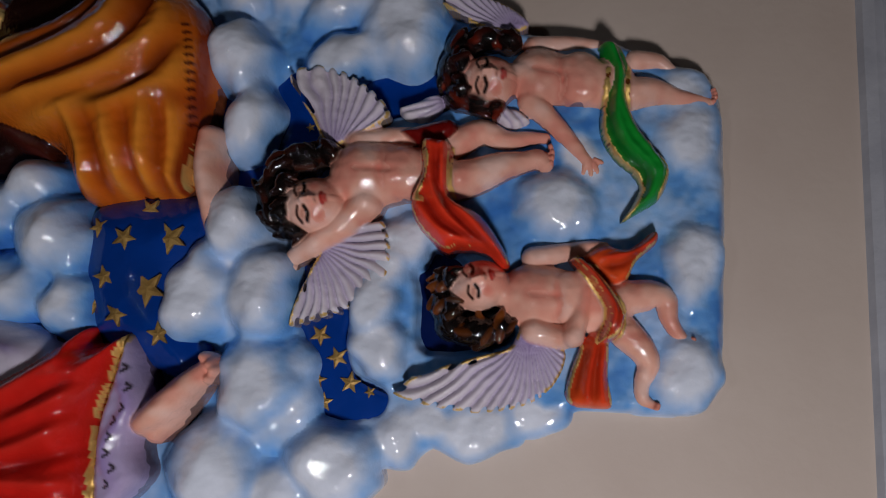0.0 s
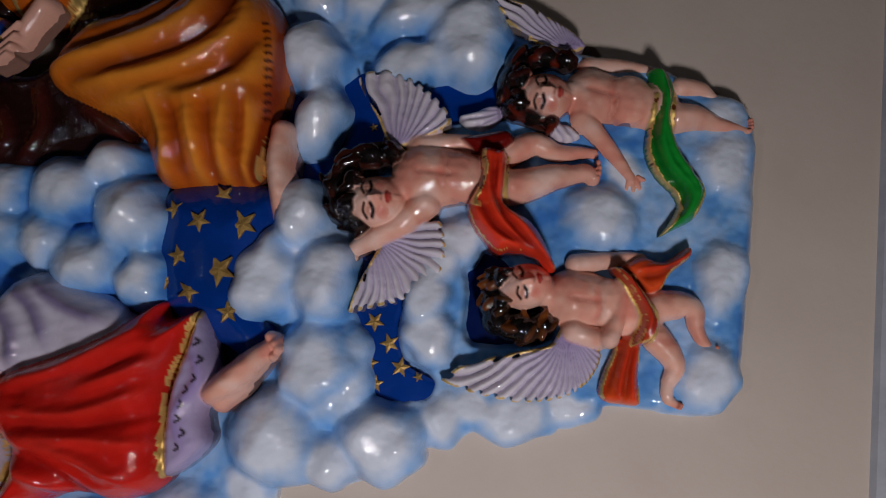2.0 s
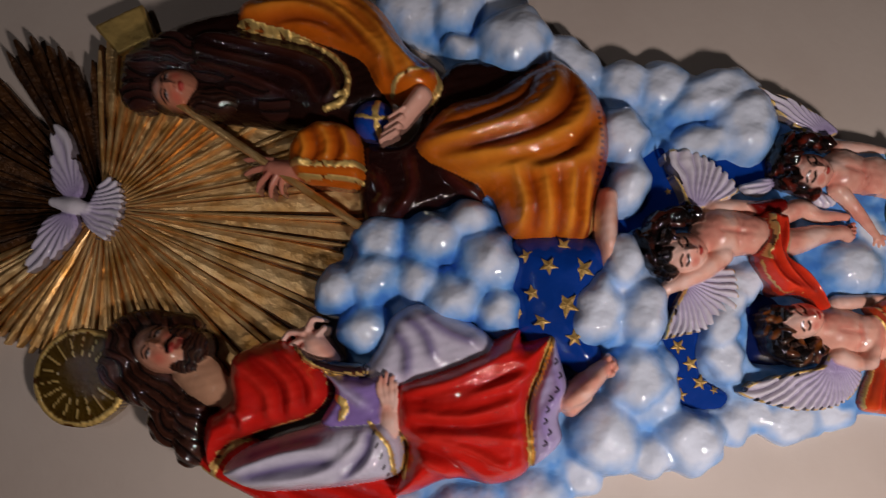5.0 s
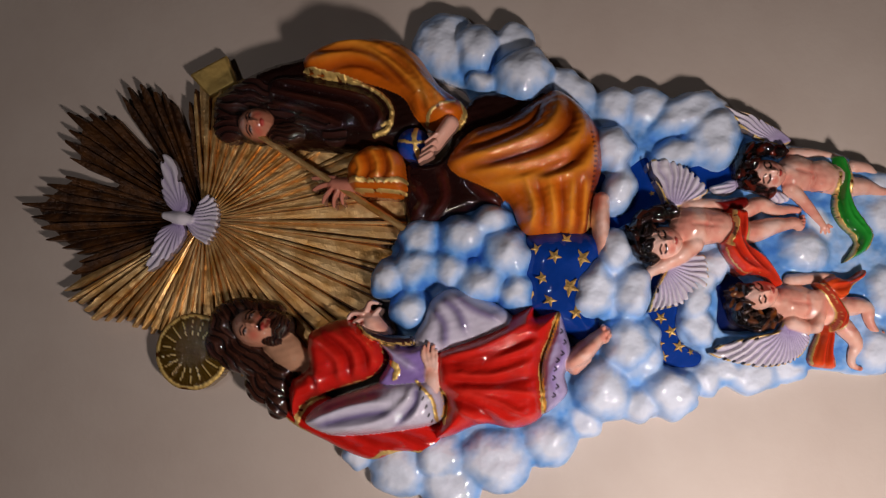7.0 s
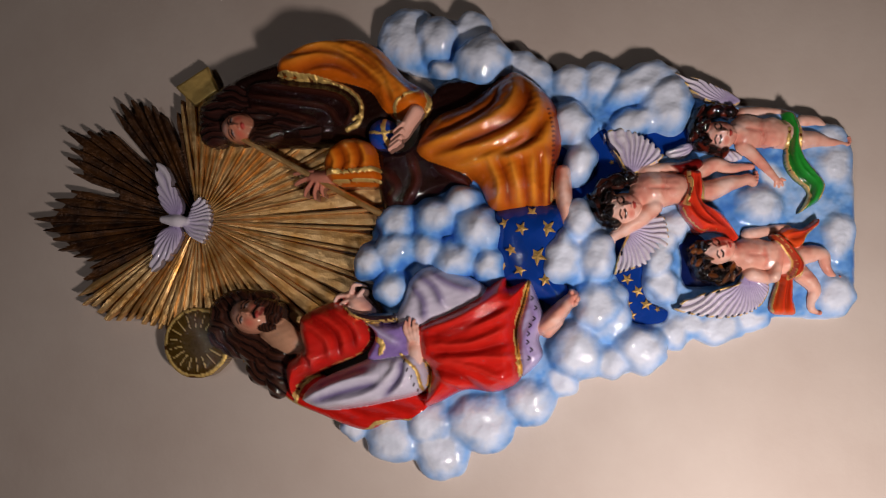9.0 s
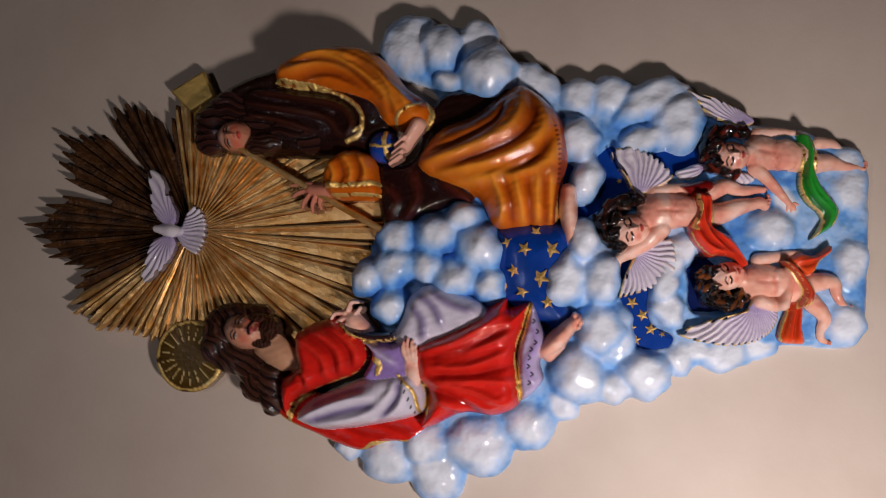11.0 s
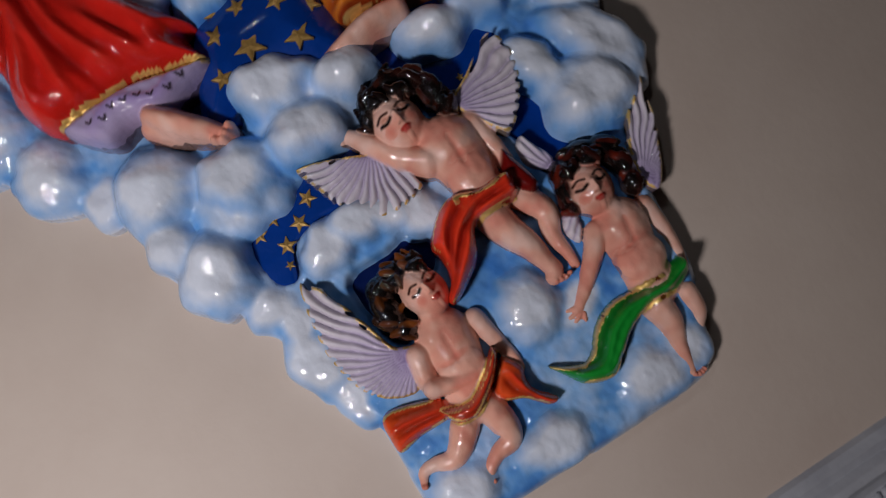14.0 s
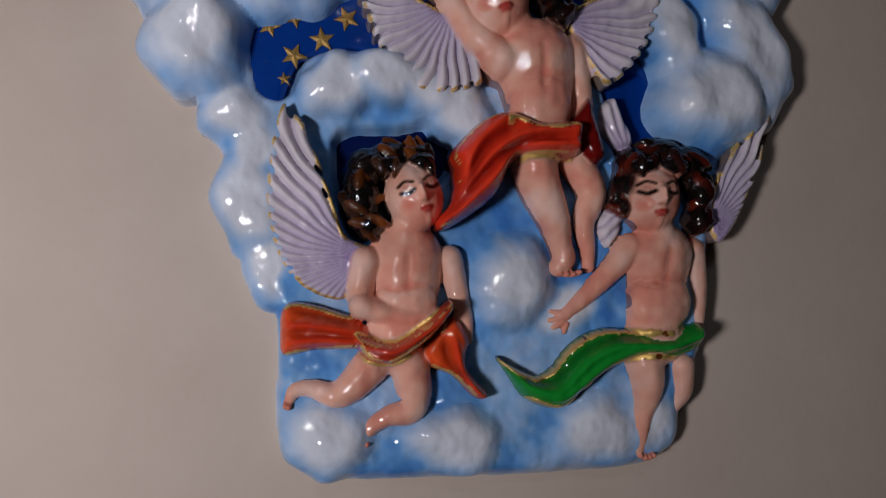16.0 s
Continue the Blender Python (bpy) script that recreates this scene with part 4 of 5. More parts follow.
r.dome(*(5.13, 28.6), 2.0, 1.9, 3.65, 1.2, SKIN, 0.7)
r.m = np.ones(r.X.shape, bool)
r.fold([[(5.05, 32.34), (5.13, 30.68), (5.16, 29.23)], [(7.14, 30.47), (5.87, 30.06), (5.1, 30.26), (3.76, 29.93)]], -0.18, 0.3, BLUSH, 0.45)
r.limb([(4.02, 33.11, 1.23), (3.23, 34.31, 1.48)], 3.2, SKIN, 0.4, 1.2)
r.sheet([(8.4, 29.28), (9.31, 26.8), (9.55, 25.14), (8.48, 24.59), (7.6, 25.47), (7.35, 27.54)], 2.0, 4.2, 0.8, RED_D)
r.sheet([(7.54, 27.35), (7.69, 26.0), (7.29, 25.13), (4.99, 24.86), (3.34, 24.99), (2.09, 22.74), (0.2, 21.29), (-1.45, 20.46), (-1.79, 21.11), (-0.83, 22.32), (-0.53, 24.03), (-0.73, 25.41), (1.03, 27.3), (2.77, 27.99), (4.94, 27.38)], 2.6, 5.7, 0.9, lin("ec3a1c"))
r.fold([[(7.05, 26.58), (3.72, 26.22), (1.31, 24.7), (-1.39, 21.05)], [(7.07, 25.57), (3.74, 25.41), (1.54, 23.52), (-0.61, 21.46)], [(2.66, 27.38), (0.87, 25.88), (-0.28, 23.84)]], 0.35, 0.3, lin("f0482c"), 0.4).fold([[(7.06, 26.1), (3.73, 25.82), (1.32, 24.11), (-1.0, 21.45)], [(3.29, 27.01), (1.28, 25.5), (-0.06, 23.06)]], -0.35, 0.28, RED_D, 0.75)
r.gilt([(7.38, 27.09), (4.95, 26.81), (3.07, 27.4), (2.8, 26.98)], 0.24, 0.16).gilt([(2.53, 27.9), (1.03, 27.18), (-0.61, 25.41), (-0.45, 24.03), (-0.8, 22.44)], 0.18, 0.14).gilt([(7.08, 25.12), (3.55, 24.88), (2.09, 22.82), (0.2, 21.33), (-1.37, 20.58)], 0.2, 0.14)
r.limb([(2.8, 31.36, 1.39), (1.09, 32.91, 1.19), (-0.12, 34.69, 1.03), (-0.99, 36.08, 0.82), (-1.63, 36.87, 0.66)], 2.8, SKIN, 0.35, 1.6)
for pts in [[(-1.42, 36.76, 0.33), (-1.65, 37.45, 0.25)], [(-1.76, 36.86, 0.33), (-2.11, 37.5, 0.25)], [(-2.04, 36.75, 0.33), (-2.59, 37.29, 0.25)], [(-2.15, 36.49, 0.33), (-2.74, 36.86, 0.25)]]:
    r.limb(pts, 3.0, SKIN, 0.12, 2.0)
r.limb([(7.48, 32.4, 1.15), (8.09, 29.68, 0.9), (8.3, 27.38, 0.74), (8.5, 25.72, 0.57), (8.6, 24.89, 0.41)], 2.4, SKIN, 0.35, 1.4)
r.curls([(3.55, 38.57, 1.9, 1.4), (5.28, 37.86, 1.6, 1.4), (6.26, 36.23, 1.3, 1.6), (6.55, 34.34, 1.0, 1.3), (1.66, 38.07, 1.5, 1.3), (0.57, 36.63, 0.9, 1.4)], 2.8, 2.2, 0.36, HAIR_D, lin("3c160c"), 5)
face(r, 2.5, 35.2, 2.1, 2.4, 10, 3.4, 2.6, -0.02)
r.curls([(3.75, 37.33, 1.0, 0.6), (1.88, 37.17, 1.0, 0.6)], 5.0, 0.7, 0.32, HAIR_D, lin("2c120c"), 8)
r.flush(5).rough(0.02, 1.1, 6)
tagged(r.cast("cherub_statue", ENAMEL, 0.5), "plaster cherub with outspread wings, raised arm and red sash", "statue", "cherubs on the clouds")

# the seated figure in red and white
r = Relief(-37, -3, 36, 106, 0.13)
VEST, VEST_D = lin("cfc8d8"), lin("54407a")
r.sheet([(-19.9, 81.8), (-24.6, 82.0), (-27.1, 76.5), (-28.9, 70.3), (-27.4, 66.0), (-27.2, 61.9), (-23.7, 61.0), (-23.1, 65.4), (-21.3, 76.8)], 1.5, 3.4, 1.0, RED)
r.fold([[(-23.7, 79.9), (-25.9, 74.9), (-28.0, 70.0)], [(-24.6, 73.3), (-26.0, 70.0), (-26.6, 65.2)], [(-24.4, 68.5), (-25.1, 65.3), (-25.9, 62.1)]], 0.5, 0.6, RED_D, 0.4)
r.gilt([(-24.6, 82.0), (-27.3, 76.5), (-28.9, 70.6), (-27.7, 68.4), (-27.4, 66.0), (-27.0, 62.0)], 0.25)
r.sheet([(-13.6, 66.1), (-10.2, 65.1), (-7.3, 64.1), (-5.7, 61.5), (-6.4, 58.0), (-8.1, 54.0), (-10.7, 53.0), (-13.5, 58.3), (-15.2, 63.1)], 2.5, 6.0, 2.2, VEST, slope=(0.05, 0.02))
r.fold([[(-6.4, 61.4), (-8.3, 58.3), (-9.2, 54.9)], [(-8.6, 63.9), (-10.6, 62.0), (-13.4, 61.7)], [(-7.1, 63.0), (-8.8, 60.5), (-11.4, 59.1)]], 0.5, 0.6, VEST_D, 0.75)
r.sheet([(-14.6, 63.2), (-13.1, 61.7), (-11.6, 58.5), (-9.5, 54.8), (-7.0, 51.2), (-8.3, 50.4), (-7.3, 47.6), (-10.7, 48.3), (-14.6, 49.3), (-20.4, 48.4), (-22.8, 51.7), (-22.7, 56.1), (-24.7, 60.0), (-24.7, 61.9), (-20.3, 61.0), (-18.4, 62.7)], 2, 7.2, 2.6, RED)
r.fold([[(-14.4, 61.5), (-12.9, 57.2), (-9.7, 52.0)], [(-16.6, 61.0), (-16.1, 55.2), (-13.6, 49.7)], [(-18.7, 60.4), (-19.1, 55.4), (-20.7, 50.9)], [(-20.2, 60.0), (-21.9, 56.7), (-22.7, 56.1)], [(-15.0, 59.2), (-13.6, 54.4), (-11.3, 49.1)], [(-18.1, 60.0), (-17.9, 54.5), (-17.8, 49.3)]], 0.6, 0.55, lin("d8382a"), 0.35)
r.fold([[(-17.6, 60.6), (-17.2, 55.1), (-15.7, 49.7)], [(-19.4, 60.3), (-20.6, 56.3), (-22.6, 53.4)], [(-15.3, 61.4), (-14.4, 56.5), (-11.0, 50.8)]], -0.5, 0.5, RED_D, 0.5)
r.sheet([(-7.3, 47.7), (-9.9, 46.5), (-12.5, 45.6), (-15.3, 46.2), (-17.7, 45.7), (-20.2, 47.8), (-20.0, 48.9), (-14.6, 49.4), (-10.7, 48.6)], 2.4, 6.0, 1.0, tuple(0.45 * p + 0.55 * q for p, q in zip(VEST, LILAC)))
r.fold([[(-10.1, 47.8), (-12.7, 46.8), (-15.5, 48.1), (-18.1, 47.1)]], 0.35, 0.5, LILAC, 0.6)
r.gilt([(-7.4, 47.7), (-10.7, 48.5), (-14.6, 49.4), (-20.3, 48.6)], 0.3, 0.2).gilt([(-7.4, 47.5), (-9.9, 46.4), (-12.5, 45.5), (-15.3, 46.1), (-17.7, 45.6)], 0.18)
for x, z in [(-10.0, 47.3), (-11.3, 46.8), (-12.7, 47.0), (-13.6, 47.5), (-14.7, 47.7), (-15.8, 47.8), (-16.8, 47.3), (-17.9, 47.6)]:
    r.stroke([(x - 0.25, z + 0.15), (x, z - 0.15), (x + 0.25, z + 0.1)], 0.09, lin("2a2024"))
r.limb([(-13.7, 45.7, 1.3), (-12.6, 44.5, 1.4), (-11.0, 43.1, 1.2), (-9.4, 41.7, 0.8)], 2.8, SKIN, 0.3, 2.9)
r.limb([(-14.5, 45.2, 0.9), (-13.1, 43.8, 0.8)], 3.0, SKIN, 0.3, 2.8)
for q in range(4):
    x, z = ((-9.0, 42.1), (-9.5, 41.6), (-9.9, 41.3), (-10.5, 41.6))[q]
    r.dome(x, z, 0.55, 0.5, 3.6, 1.9, SKIN, 0.3)
r.sheet([(-13.0, 79.5), (-11.2, 76.1), (-11.0, 73.2), (-12.8, 70.7), (-15.9, 69.0), (-18.4, 70.8), (-20.6, 75.7), (-22.5, 78.8), (-24.9, 80.0), (-22.8, 81.3), (-19.8, 81.4), (-18.0, 79.4), (-15.3, 79.9)], 2, 6.4, 2.2, RED)
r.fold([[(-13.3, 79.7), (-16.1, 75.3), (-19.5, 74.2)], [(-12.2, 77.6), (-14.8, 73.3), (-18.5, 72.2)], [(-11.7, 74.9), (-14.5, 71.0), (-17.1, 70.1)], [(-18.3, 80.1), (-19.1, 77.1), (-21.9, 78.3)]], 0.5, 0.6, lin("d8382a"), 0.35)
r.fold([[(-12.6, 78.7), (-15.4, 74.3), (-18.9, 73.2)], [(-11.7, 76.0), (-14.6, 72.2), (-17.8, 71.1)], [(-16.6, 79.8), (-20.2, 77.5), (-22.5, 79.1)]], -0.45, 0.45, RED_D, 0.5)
r.gilt([(-11.2, 72.9), (-12.9, 70.6), (-15.9, 69.0), (-18.4, 70.8), (-20.6, 75.7), (-22.5, 78.8), (-24.9, 80.0)], 0.3, 0.2)
r.sheet([(-12.2, 72.6), (-13.3, 70.6), (-13.8, 66.1), (-12.5, 64.0), (-15.1, 62.8), (-18.5, 63.2), (-19.5, 67.5), (-18.7, 69.9), (-15.3, 69.0)], 2.5, 6.2, 1.2, LILAC)
r.fold([[(-12.9, 71.3), (-15.2, 67.6), (-16.5, 65.2)]], 0.5, 0.5, VEST, 0.5)
r.sheet([(-11.4, 73.2), (-12.1, 71.7), (-12.5, 68.5), (-12.5, 66.0), (-13.8, 66.1), (-13.7, 69.5), (-13.2, 71.8)], 5.0, 6.8, 0.8, lin("2a1a20"))
r.gilt([(-11.5, 73.1), (-12.9, 71.6), (-13.8, 68.9), (-13.4, 65.8)], 0.25, 0.2)
r.limb([(-12.7, 69.6, 1.1), (-11.3, 71.4, 1.4), (-10.4, 72.4, 1.1)], 3.4, SKIN, 0.3, 1.9)
for pts in ([(-10.2, 72.6, 0.5), (-10.3, 74.0, 0.42), (-11.0, 74.6, 0.32)], [(-10.8, 72.3, 0.5), (-11.3, 73.5, 0.42), (-12.0, 73.9, 0.32)], [(-11.5, 72.0, 0.45), (-12.1, 72.9, 0.4), (-12.6, 72.7, 0.3)], [(-9.6, 72.2, 0.5), (-8.7, 71.9, 0.42), (-8.7, 71.0, 0.32)], [(-10.2, 71.2, 0.45), (-9.4, 70.6, 0.38)]):
    r.limb(pts, 4.0, SKIN, 0.12, 3.4)
r.m = np.ones(r.X.shape, bool)
r.fold([[(-10.5, 73.0), (-10.9, 73.6), (-11.6, 74.2)], [(-11.1, 72.4), (-11.7, 73.1)], [(-10.0, 71.8), (-9.2, 71.3)]], -0.2, 0.18, BLUSH, 0.5)
r.sheet([(-24.6, 78.9), (-22.0, 76.7), (-19.8, 72.0), (-18.0, 67.7), (-17.4, 62.8), (-20.3, 60.9), (-22.9, 61.3), (-24.7, 66.8), (-26.0, 73.2), (-25.9, 76.6)], 2.4, 7.0, 2.0, VEST)
r.fold([[(-24.3, 78.0), (-21.8, 72.8), (-20.6, 67.4)], [(-25.1, 76.2), (-23.9, 70.2), (-21.0, 66.2), (-18.7, 64.9)], [(-24.5, 69.0), (-22.4, 64.9), (-19.1, 63.7)]], 0.55, 0.6, WHITE, 0.3)
r.fold([[(-23.1, 77.0), (-21.2, 72.9), (-19.7, 68.6)], [(-25.0, 77.3), (-23.0, 71.5), (-21.9, 67.2)], [(-24.0, 66.9), (-20.8, 64.6), (-18.4, 64.6)]], -0.4, 0.5, VEST_D, 0.8)
r.gilt([(-18.0, 64.7), (-20.0, 62.5), (-23.1, 61.6)], 0.2).gilt([(-17.4, 62.8), (-19.8, 61.1), (-22.7, 60.9)], 0.25)
r.limb([(-18.7, 62.6, 0.8), (-17.3, 62.9, 1.0), (-15.9, 63.2, 0.9)], 5.7, SKIN, 0.3)
for pts in ([(-16.1, 63.5, 0.3), (-14.7, 64.2, 0.3), (-13.5, 64.2, 0.2)], [(-15.9, 63.2, 0.3), (-14.4, 63.7, 0.3), (-13.1, 63.7, 0.2)], [(-16.0, 62.8, 0.3), (-14.5, 63.1, 0.3), (-13.4, 63.1, 0.2)], [(-16.3, 62.5, 0.3), (-15.0, 62.5, 0.2), (-14.0, 62.7, 0.2)]):
    r.limb(pts, 6.3, SKIN, 0.12)
r.gilt([(-16.0, 68.1), (-16.7, 67.3), (-17.7, 67.5)], 0.4, 0.25)
for x, z in [(-18.8, 64.2), (-19.9, 63.7), (-20.9, 63.2), (-21.9, 62.8), (-22.7, 62.4)]:
    r.stroke([(x - 0.15, z), (x + 0.2, z - 0.15)], 0.1, lin("2a2024"))
r.limb([(-17.2, 63.7, 0.6), (-15.5, 64.9, 0.4)], 5.6, SKIN, 0.2)
r.limb([(-15.2, 83.7, 2.3), (-16.6, 81.8, 2.2), (-17.2, 80.0, 1.5)], 3.0, lin("b98a6c"), 0.4)
for n, (x, z, a, b) in enumerate([(-13.5, 90.9, 3.3, 3.0), (-11.6, 88.7, 2.1, 4.0), (-10.9, 85.9, 1.4, 2.3), (-17.2, 88.8, 2.5, 3.4), (-20.0, 85.2, 3.4, 2.8), (-22.5, 82.8, 2.6, 1.9), (-15.9, 91.9, 2.6, 2.0), (-20.1, 83.2, 2.8, 2.0), (-18.0, 86.6, 2.3, 2.6)]):
    r.dome(x, z, a, b, 2.4, 2.2, HAIR_D, 0.8).locks(HAIR_D, lin("4a281c"), 1.15, 0.13, 130 + 3 * n, n + 33, 0.3)
face(r, -13.5, 86.9, 2.4, 3.1, -10, 3.6, 3.0, 0.22, True, lin("c98c70"))
for x, z, a, b in [(-12.9, 83.4, 1.7, 1.4), (-11.5, 84.9, 0.7, 1.5), (-14.9, 84.3, 0.7, 1.5)]:
    r.dome(x, z, a, b, 4.3, 1.3, HAIR_D, 0.5).locks(HAIR_D, lin("4a281a"), 0.5, 0.06, 80, 44)
r.stroke([(-13.5, 85.5), (-12.8, 85.75), (-12.0, 85.5)], 0.22, HAIR_D).stroke([(-13.1, 84.9), (-12.7, 84.85), (-12.3, 84.9)], 0.2, lin("8a3a30"))
r.flush(8).rough(0.03, 1.3, 9)
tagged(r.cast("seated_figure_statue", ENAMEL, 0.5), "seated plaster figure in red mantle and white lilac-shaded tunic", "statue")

# the seated figure in orange
r = Relief(-2, 35, 36, 110, 0.13)
# umber and wine are darkened past the dark brown paint, partly as shade
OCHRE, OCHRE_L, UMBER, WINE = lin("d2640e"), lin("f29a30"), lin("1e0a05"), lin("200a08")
r.sheet([(10.2, 69.6), (11.6, 64.9), (20.1, 61.7), (21.5, 55.2), (22.2, 51.7), (15.6, 51.0), (6.5, 56.0), (2.5, 53.2), (5.1, 56.4), (4.5, 60.5), (2.3, 65.0), (2.5, 68.7)], 1.5, 4.0, 1.4, WINE)
r.fold([[(7.6, 68.0), (5.3, 66.5), (3.1, 67.4)], [(9.8, 64.7), (6.2, 63.7), (3.1, 65.1)], [(8.4, 60.9), (6.3, 57.7), (3.4, 54.5)]], 0.5, 0.6, lin("5a2018"), 0.5)
r.sheet([(11.4, 63.9), (15.4, 61.1), (17.4, 56.7), (20.3, 52.9), (21.9, 50.4), (20.2, 47.3), (16.9, 44.4), (12.2, 43.5), (6.8, 44.5), (3.1, 44.8), (2.4, 48.8), (2.2, 53.0), (6.1, 55.5), (7.9, 60.3), (9.4, 63.3)], 2.2, 7.4, 4.5, OCHRE)
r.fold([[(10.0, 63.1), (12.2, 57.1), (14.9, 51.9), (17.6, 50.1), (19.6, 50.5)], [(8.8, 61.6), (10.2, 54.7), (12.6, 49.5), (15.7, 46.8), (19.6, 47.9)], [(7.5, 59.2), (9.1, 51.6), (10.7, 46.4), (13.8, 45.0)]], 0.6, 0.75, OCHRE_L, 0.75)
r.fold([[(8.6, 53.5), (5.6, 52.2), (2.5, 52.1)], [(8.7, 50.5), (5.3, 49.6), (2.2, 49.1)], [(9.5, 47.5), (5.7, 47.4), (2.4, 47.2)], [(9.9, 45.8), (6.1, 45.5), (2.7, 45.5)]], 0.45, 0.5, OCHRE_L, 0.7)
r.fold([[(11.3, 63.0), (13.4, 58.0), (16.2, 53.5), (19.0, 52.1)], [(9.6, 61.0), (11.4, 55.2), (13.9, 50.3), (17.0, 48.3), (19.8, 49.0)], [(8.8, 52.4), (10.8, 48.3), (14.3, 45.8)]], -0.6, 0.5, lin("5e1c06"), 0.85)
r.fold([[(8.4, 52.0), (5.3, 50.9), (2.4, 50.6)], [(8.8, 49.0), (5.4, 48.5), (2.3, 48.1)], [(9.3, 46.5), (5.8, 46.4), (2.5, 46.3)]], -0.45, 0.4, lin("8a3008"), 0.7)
r.stroke([(20.2, 47.6), (16.9, 44.9), (12.2, 44.2), (6.8, 44.9), (3.2, 45.1)], 0.3, lin("9a3a0c"))
# brown glaze on the robe's right side and hem, some of it painted shade
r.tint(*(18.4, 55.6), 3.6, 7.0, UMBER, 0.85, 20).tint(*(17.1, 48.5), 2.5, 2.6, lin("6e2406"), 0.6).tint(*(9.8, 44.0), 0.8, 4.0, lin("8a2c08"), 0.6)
r.gilt([(8.0, 44.2), (5.9, 44.7), (3.2, 44.8)], 0.25)
for n in range(13):
    x, z = 8.2 + 0.62 * n, 44.75 + 0.05 * max(0, n - 6) ** 1.5
    r.stroke([(x - 0.08, z + 0.12), (x + 0.06, z), (x + 0.1, z - 0.14)], 0.1, lin("4a1406"))
r.limb([(7.4, 43.4, 1.2), (4.7, 43.3, 1.3), (1.6, 42.9, 1.0), (0.1, 42.8, 0.7)], 2.4, SKIN, 0.3, 2.8)
r.sheet([(12.6, 96.1), (17.2, 96.5), (21.8, 91.5), (24.2, 85.6), (26.4, 79.8), (27.3, 74.0), (25.5, 69.4), (21.0, 66.4), (15.3, 67.0), (12.5, 70.9), (11.3, 77.4), (11.3, 87.4)], 1.0, 5.0, 2.2, UMBER)
r.sheet([(23.8, 84.7), (26.0, 80.6), (27.1, 74.8), (25.6, 69.8), (21.4, 66.0), (18.6, 62.1), (16.0, 62.3), (14.9, 64.9), (15.7, 68.6), (18.6, 71.1), (20.1, 77.0), (20.6, 83.7)], 2, 6.8, 2.0, OCHRE)
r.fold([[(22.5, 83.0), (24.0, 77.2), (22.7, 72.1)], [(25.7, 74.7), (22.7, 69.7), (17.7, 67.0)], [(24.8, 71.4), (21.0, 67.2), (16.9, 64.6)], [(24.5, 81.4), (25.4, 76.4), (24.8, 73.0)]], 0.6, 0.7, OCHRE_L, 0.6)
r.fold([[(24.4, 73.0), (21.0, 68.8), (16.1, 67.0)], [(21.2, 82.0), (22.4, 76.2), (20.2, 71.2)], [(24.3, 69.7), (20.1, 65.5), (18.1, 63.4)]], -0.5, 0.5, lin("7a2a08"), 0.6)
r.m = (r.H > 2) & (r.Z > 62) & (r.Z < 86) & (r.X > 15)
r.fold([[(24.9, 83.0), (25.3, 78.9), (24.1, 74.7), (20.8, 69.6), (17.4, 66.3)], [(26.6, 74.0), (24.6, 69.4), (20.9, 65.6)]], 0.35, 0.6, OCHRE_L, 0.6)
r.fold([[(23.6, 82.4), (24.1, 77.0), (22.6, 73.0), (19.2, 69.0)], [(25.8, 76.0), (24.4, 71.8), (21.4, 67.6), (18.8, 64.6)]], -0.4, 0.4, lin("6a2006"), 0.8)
r.gilt([(18.9, 62.7), (17.0, 62.1), (15.2, 63.3), (15.0, 66.1)], 0.3, 0.25).gilt([(15.3, 67.0), (16.9, 66.2), (18.5, 63.5)], 0.2)
r.gilt([(20.7, 83.7), (20.3, 77.0), (18.6, 72.9), (15.7, 71.7), (14.4, 74.2)], 0.25, 0.2)
r.sheet([(10.0, 76.9), (12.2, 74.6), (11.9, 70.7), (9.2, 69.2), (5.7, 68.9), (5.2, 73.3), (5.7, 76.0), (7.8, 77.2)], 2.4, 6.2, 1.6, OCHRE)
r.fold([[(10.7, 76.2), (8.7, 75.0), (6.6, 75.3)], [(11.7, 74.2), (9.5, 72.7), (7.4, 72.7)], [(11.7, 71.9), (9.5, 70.7), (7.7, 70.7)]], 0.45, 0.45, OCHRE_L, 0.5)
r.fold([[(11.4, 75.1), (9.1, 73.9), (7.0, 74.1)], [(11.8, 72.8), (9.6, 71.7), (7.5, 71.8)]], -0.4, 0.4, lin("6a2206"), 0.6)
r.gilt([(7.0, 76.2), (7.1, 73.0), (7.5, 69.1)], 0.35, 0.2).gilt([(5.7, 75.7), (5.9, 72.2), (5.9, 68.9)], 0.2)
r.sheet([(19.9, 89.7), (21.7, 84.5), (21.0, 79.4), (19.9, 75.0), (17.6, 72.1), (14.6, 71.8), (13.1, 74.0), (13.2, 78.3), (14.9, 83.4), (15.6, 88.4)], 2.4, 5.4, 1.6, WINE)
r.fold([[(20.1, 87.9), (19.2, 81.0), (18.2, 75.4), (16.0, 73.2), (13.7, 73.8)], [(18.4, 88.3), (17.5, 82.0), (16.5, 76.9), (14.2, 74.8)], [(16.8, 88.3), (15.8, 82.9), (14.5, 78.5)]], 0.55, 0.45, lin("4a2216"), 0.6)
r.gilt([(21.4, 84.1), (20.9, 79.4), (19.7, 74.9), (17.5, 72.1), (14.5, 72.0), (13.3, 73.8)], 0.28, 0.2)
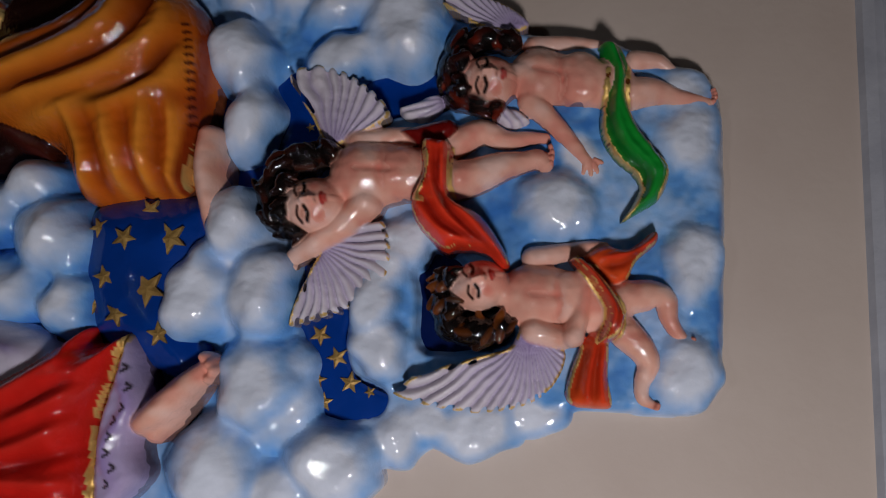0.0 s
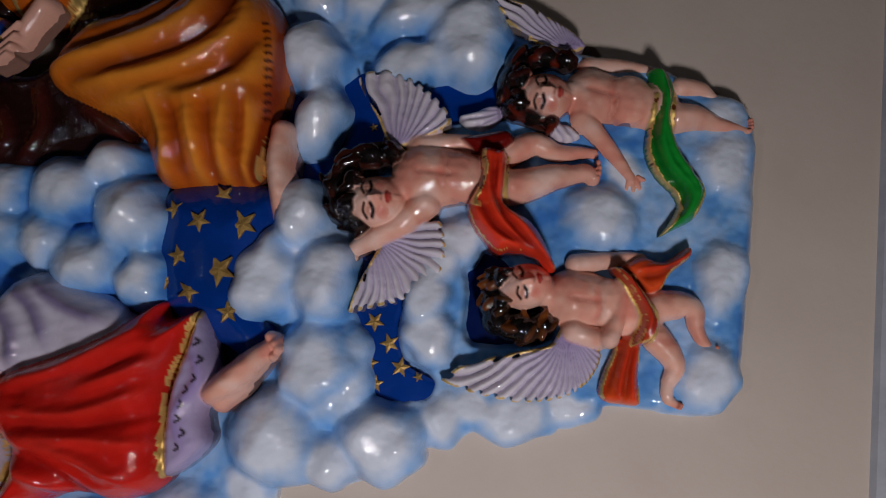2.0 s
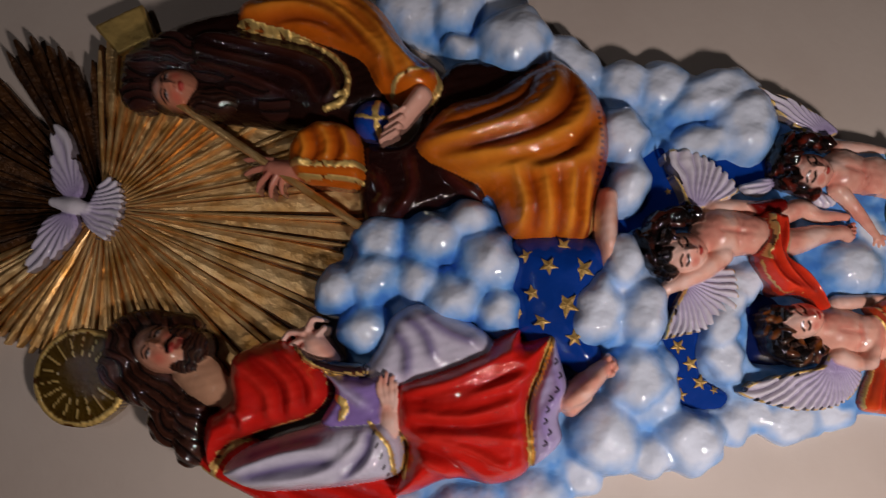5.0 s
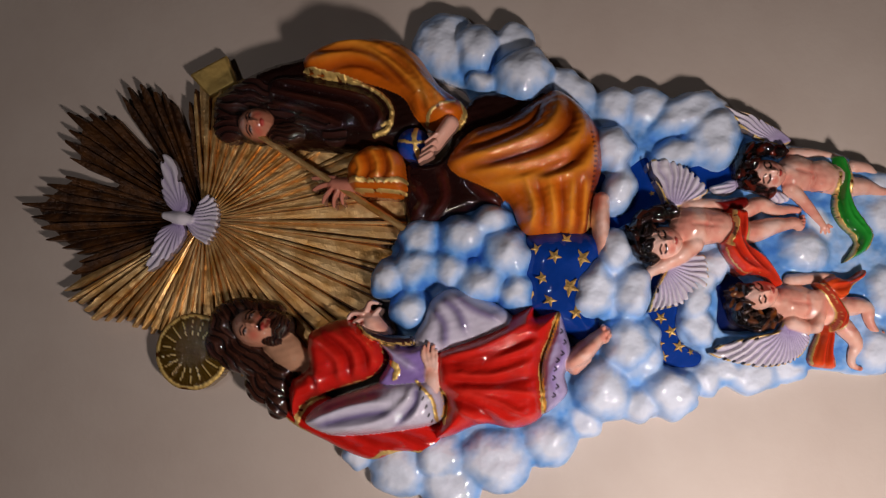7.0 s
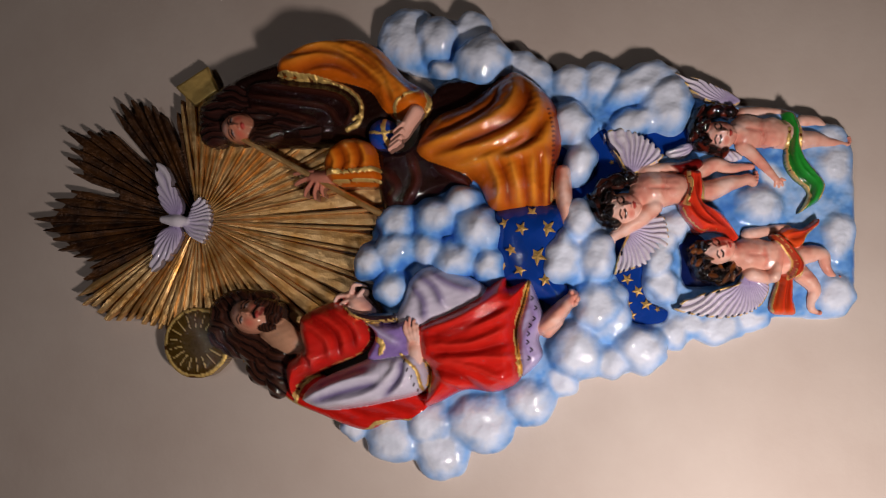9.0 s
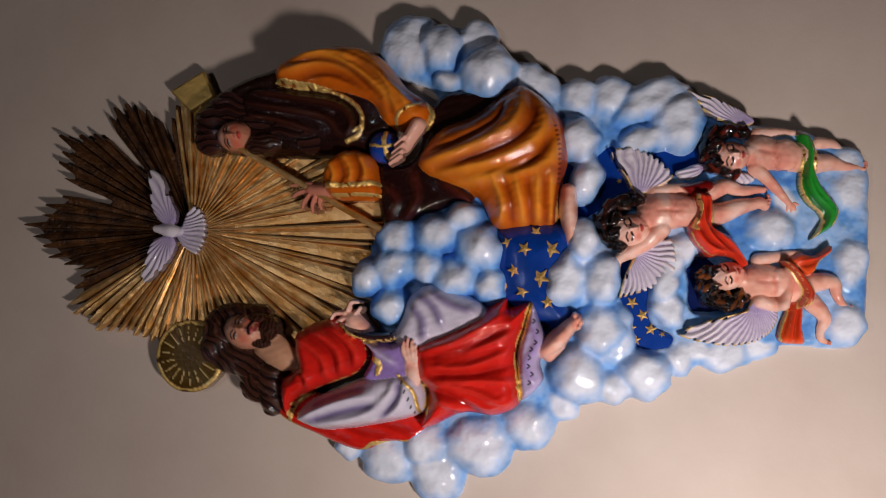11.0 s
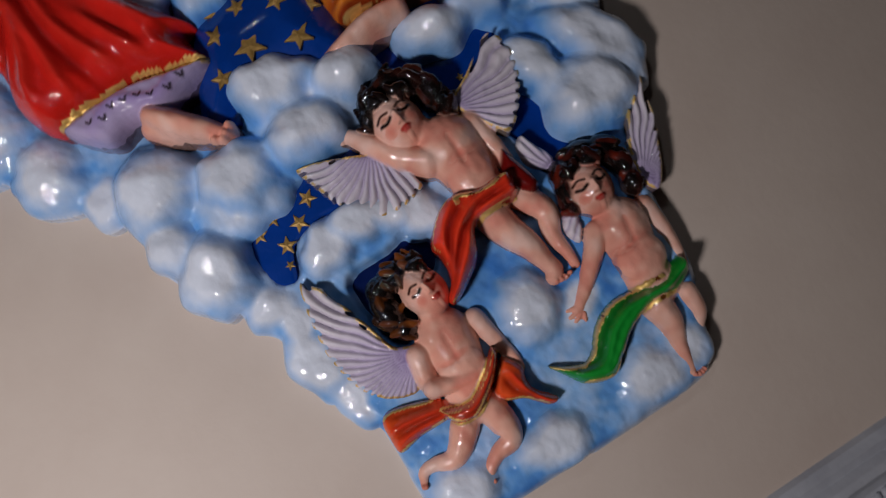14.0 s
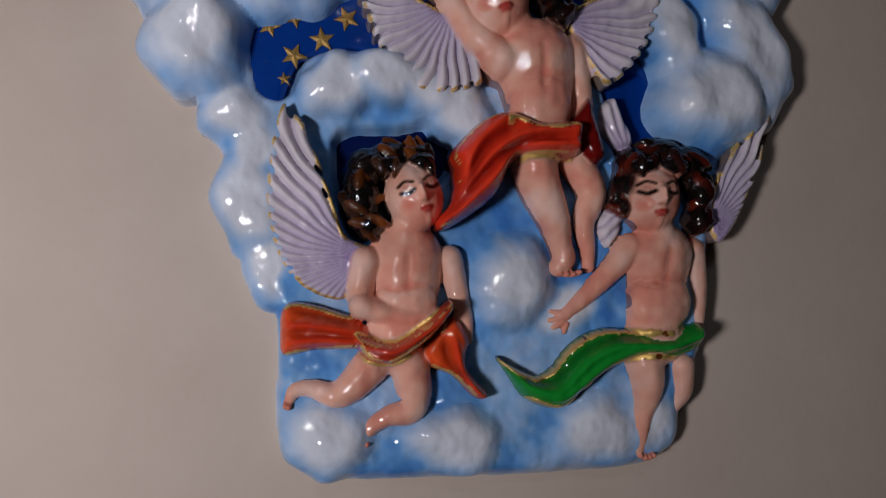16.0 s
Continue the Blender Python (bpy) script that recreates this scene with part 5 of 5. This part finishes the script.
for n, (x, z, a, b) in enumerate([(15.9, 93.5, 3.6, 3.6), (18.0, 90.9, 3.0, 4.2), (16.6, 86.4, 2.8, 3.6), (14.6, 82.4, 2.1, 3.6), (13.4, 79.2, 1.7, 2.6), (13.3, 94.3, 2.2, 2.4), (13.5, 86.5, 1.8, 3.0)]):
    r.dome(x, z, a, b, 2.8, 2.2, HAIR_D, 0.8).locks(lin("120807"), lin("40201a"), 1.25, 0.14, -14 + 5 * n, n + 53, 0.3)
face(r, 13.8, 90.0, 2.1, 2.6, 6, 4.2, 2.6, -0.15, True, lin("c27e62"))
for x, z, a, b in [(12.9, 85.7, 1.6, 2.6), (12.0, 86.8, 0.9, 1.4)]:
    r.dome(x, z, a, b, 4.4, 1.6, HAIR_D, 0.2).locks(lin("180b08"), lin("42241a"), 0.7, 0.08, 5, 64)
HAND = lin("c07a64")
r.limb([(6.4, 74.9, 1.1), (6.5, 77.0, 1.3), (6.6, 78.8, 1.2)], 2.6, HAND, 0.3, 1.8)
for pts in ([(7.4, 78.8, 0.5), (7.4, 80.4, 0.42), (7.2, 81.8, 0.3)], [(6.6, 79.4, 0.5), (6.1, 80.7, 0.42), (5.6, 81.5, 0.3)], [(5.9, 79.0, 0.5), (4.9, 79.7, 0.42), (4.0, 80.0, 0.3)], [(5.7, 78.1, 0.5), (4.6, 78.5, 0.42), (3.6, 78.5, 0.3)], [(5.8, 77.4, 0.45), (4.8, 77.5, 0.38), (4.0, 77.3, 0.28)]):
    r.limb(pts, 3.0, HAND, 0.12, 3.0)
r.m = np.ones(r.X.shape, bool)
r.fold([[(6.9, 79.2), (6.7, 80.4)], [(6.2, 79.0), (5.4, 79.8)], [(5.8, 78.5), (4.8, 79.0)]], -0.2, 0.18, BLUSH, 0.5)
r.flush(8).rough(0.03, 1.3, 9)
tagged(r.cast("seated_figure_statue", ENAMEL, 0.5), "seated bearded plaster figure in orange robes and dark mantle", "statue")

# the orb and the hand on it
r = Relief(9, 22, 62, 78, 0.14)
OX, OZ, OR = 12.7, 68.5, 2.3
r.dome(OX, OZ, OR, OR, 4.0, OR, lin("0f3f98"))
r.gilt([(14.8, 68.2), (12.7, 68.2), (10.5, 67.4)], 0.28, 0.1)
r.gilt([(12.8, 70.4), (12.4, 68.3), (12.9, 66.6)], 0.18, 0.08)
tagged(r.cast("orb", ENAMEL, 3.0), "small blue orb with gilded bands held on the lap", "orb")
r = Relief(8, 24, 58, 78, 0.14)
r.limb([(15.6, 63.8, 1.2), (13.7, 64.9, 1.1), (12.3, 65.5, 0.8)], 4.6, SKIN, 0.3, 2.2)
for a, b in (([(13.7, 65.3)], [(12.6, 66.7)]), ([(12.7, 65.4)], [(11.5, 67.0)]), ([(11.8, 65.6)], [(10.7, 67.2)]), ([(11.1, 65.8)], [(10.1, 67.3)])):
    r.limb([(*a[0], 0.46), (*b[0], 0.36)], 5.2, SKIN, 0.1, 4.4)
tagged(r.cast("hand_statue", ENAMEL, 4.5), "plaster hand resting over the blue orb", "statue")


# the staff
def rod(name, a, b, ra, rb, mat, parent=None, seg=10):
    bm = bmesh.new()
    a, b = Vector(a), Vector(b)
    q = (b - a).to_track_quat("Z", "Y")
    rings = []
    for p, rr in ((a, ra), (b, rb)):
        rings.append([bm.verts.new(p + q @ Vector((rr * math.cos(6.28319 * i / seg), rr * math.sin(6.28319 * i / seg), 0))) for i in range(seg)])
    for i in range(seg):
        bm.faces.new((rings[0][i], rings[0][(i + 1) % seg], rings[1][(i + 1) % seg], rings[1][i]))
    bm.faces.new(rings[1])
    bm.faces.new(rings[0][::-1])
    return part(name, bm, mat, parent)


(ax, az), (bx, bz) = (13.0, 91.0), (1.4, 68.6)
tagged(rod("staff", (ax / 100, -0.048, az / 100 + 1), (bx / 100, -0.036, bz / 100 + 1), 0.0042, 0.005, GOLD), "slanting gilded staff held before the sunburst", "staff")

# ---- the plaster cornice below ----
cornice = tagged(new("cornice_trim"), kind="structure")
bm = bmesh.new()
PROFILE = ((0.0, -5.6), (0.5, -5.9), (0.9, -6.6), (0.7, -7.3), (1.3, -7.8), (1.6, -8.3), (1.1, -8.8), (0.8, -9.4), (0.8, -13.2), (1.4, -13.6), (1.0, -14.4), (0.0, -14.8))
ends = [[bm.verts.new((x, -d / 100, 1 + h / 100)) for d, h in PROFILE] for x in (-2.19, 2.19)]
for i in range(len(PROFILE) - 1):
    bm.faces.new((ends[0][i], ends[0][i + 1], ends[1][i + 1], ends[1][i]))
part("moulding", bm, PLASTER, cornice)


def rosette_mesh():
    bm = bmesh.new()
    for i in range(6):
        m = Matrix.Rotation(i * 1.0472, 4, "Y") @ Matrix.Translation((0.010, 0, 0)) @ Matrix.Diagonal((0.009, 0.005, 0.0065, 1))
        bmesh.ops.create_icosphere(bm, subdivisions=2, radius=1, matrix=m)
    bmesh.ops.create_icosphere(bm, subdivisions=2, radius=0.006, matrix=Matrix.Translation((0, -0.003, 0)))
    me = bpy.data.meshes.new("rosette")
    bm.to_mesh(me)
    bm.free()
    me.polygons.foreach_set("use_smooth", np.ones(len(me.polygons), bool))
    me.materials.append(PLASTER)
    return me


def scroll_mesh(flip):
    bm = bmesh.new()
    pts = []
    for i in range(28):
        t = i / 27
        a = 1.2 + 5.2 * t
        rr = 0.021 * (1 - 0.72 * t)
        pts.append((rr * math.cos(a), flip * rr * math.sin(a), 0.0042 * (1 - 0.5 * t)))
    prev = None
    for x, z, rr in pts:
        ring = [bm.verts.new((x + rr * math.cos(b) * x / 0.03, -abs(rr * math.sin(b)) * 1.1, z + rr * math.cos(b))) for b in (0, 0.8, 1.57, 2.35, 3.14)]
        if prev:
            for k in range(4):
                bm.faces.new((prev[k], prev[k + 1], ring[k + 1], ring[k]))
        prev = ring
    for sx in (-1, 1):
        m = Matrix.Translation((0.028 * sx, 0, -0.004 * flip)) @ Matrix.Rotation(0.6 * sx * flip, 4, "Y") @ Matrix.Diagonal((0.013, 0.004, 0.005, 1))
        bmesh.ops.create_icosphere(bm, subdivisions=2, radius=1, matrix=m)
    me = bpy.data.meshes.new("scroll")
    bm.to_mesh(me)
    bm.free()
    me.polygons.foreach_set("use_smooth", np.ones(len(me.polygons), bool))
    me.materials.append(PLASTER)
    return me


ROS, SCR = rosette_mesh(), (scroll_mesh(1), scroll_mesh(-1))
for i in range(-8, 9):
    ob = new("rosette", ROS)
    ob.parent, ob.location = cornice, (0.05 + 0.15 * i, -0.009, 0.888)
    for j in (0, 1):
        ob = new("scroll", SCR[j])
        ob.parent, ob.location = cornice, (0.05 + 0.15 * i + 0.05 + 0.05 * j, -0.008, 0.888 + (0.004 if j else -0.004))
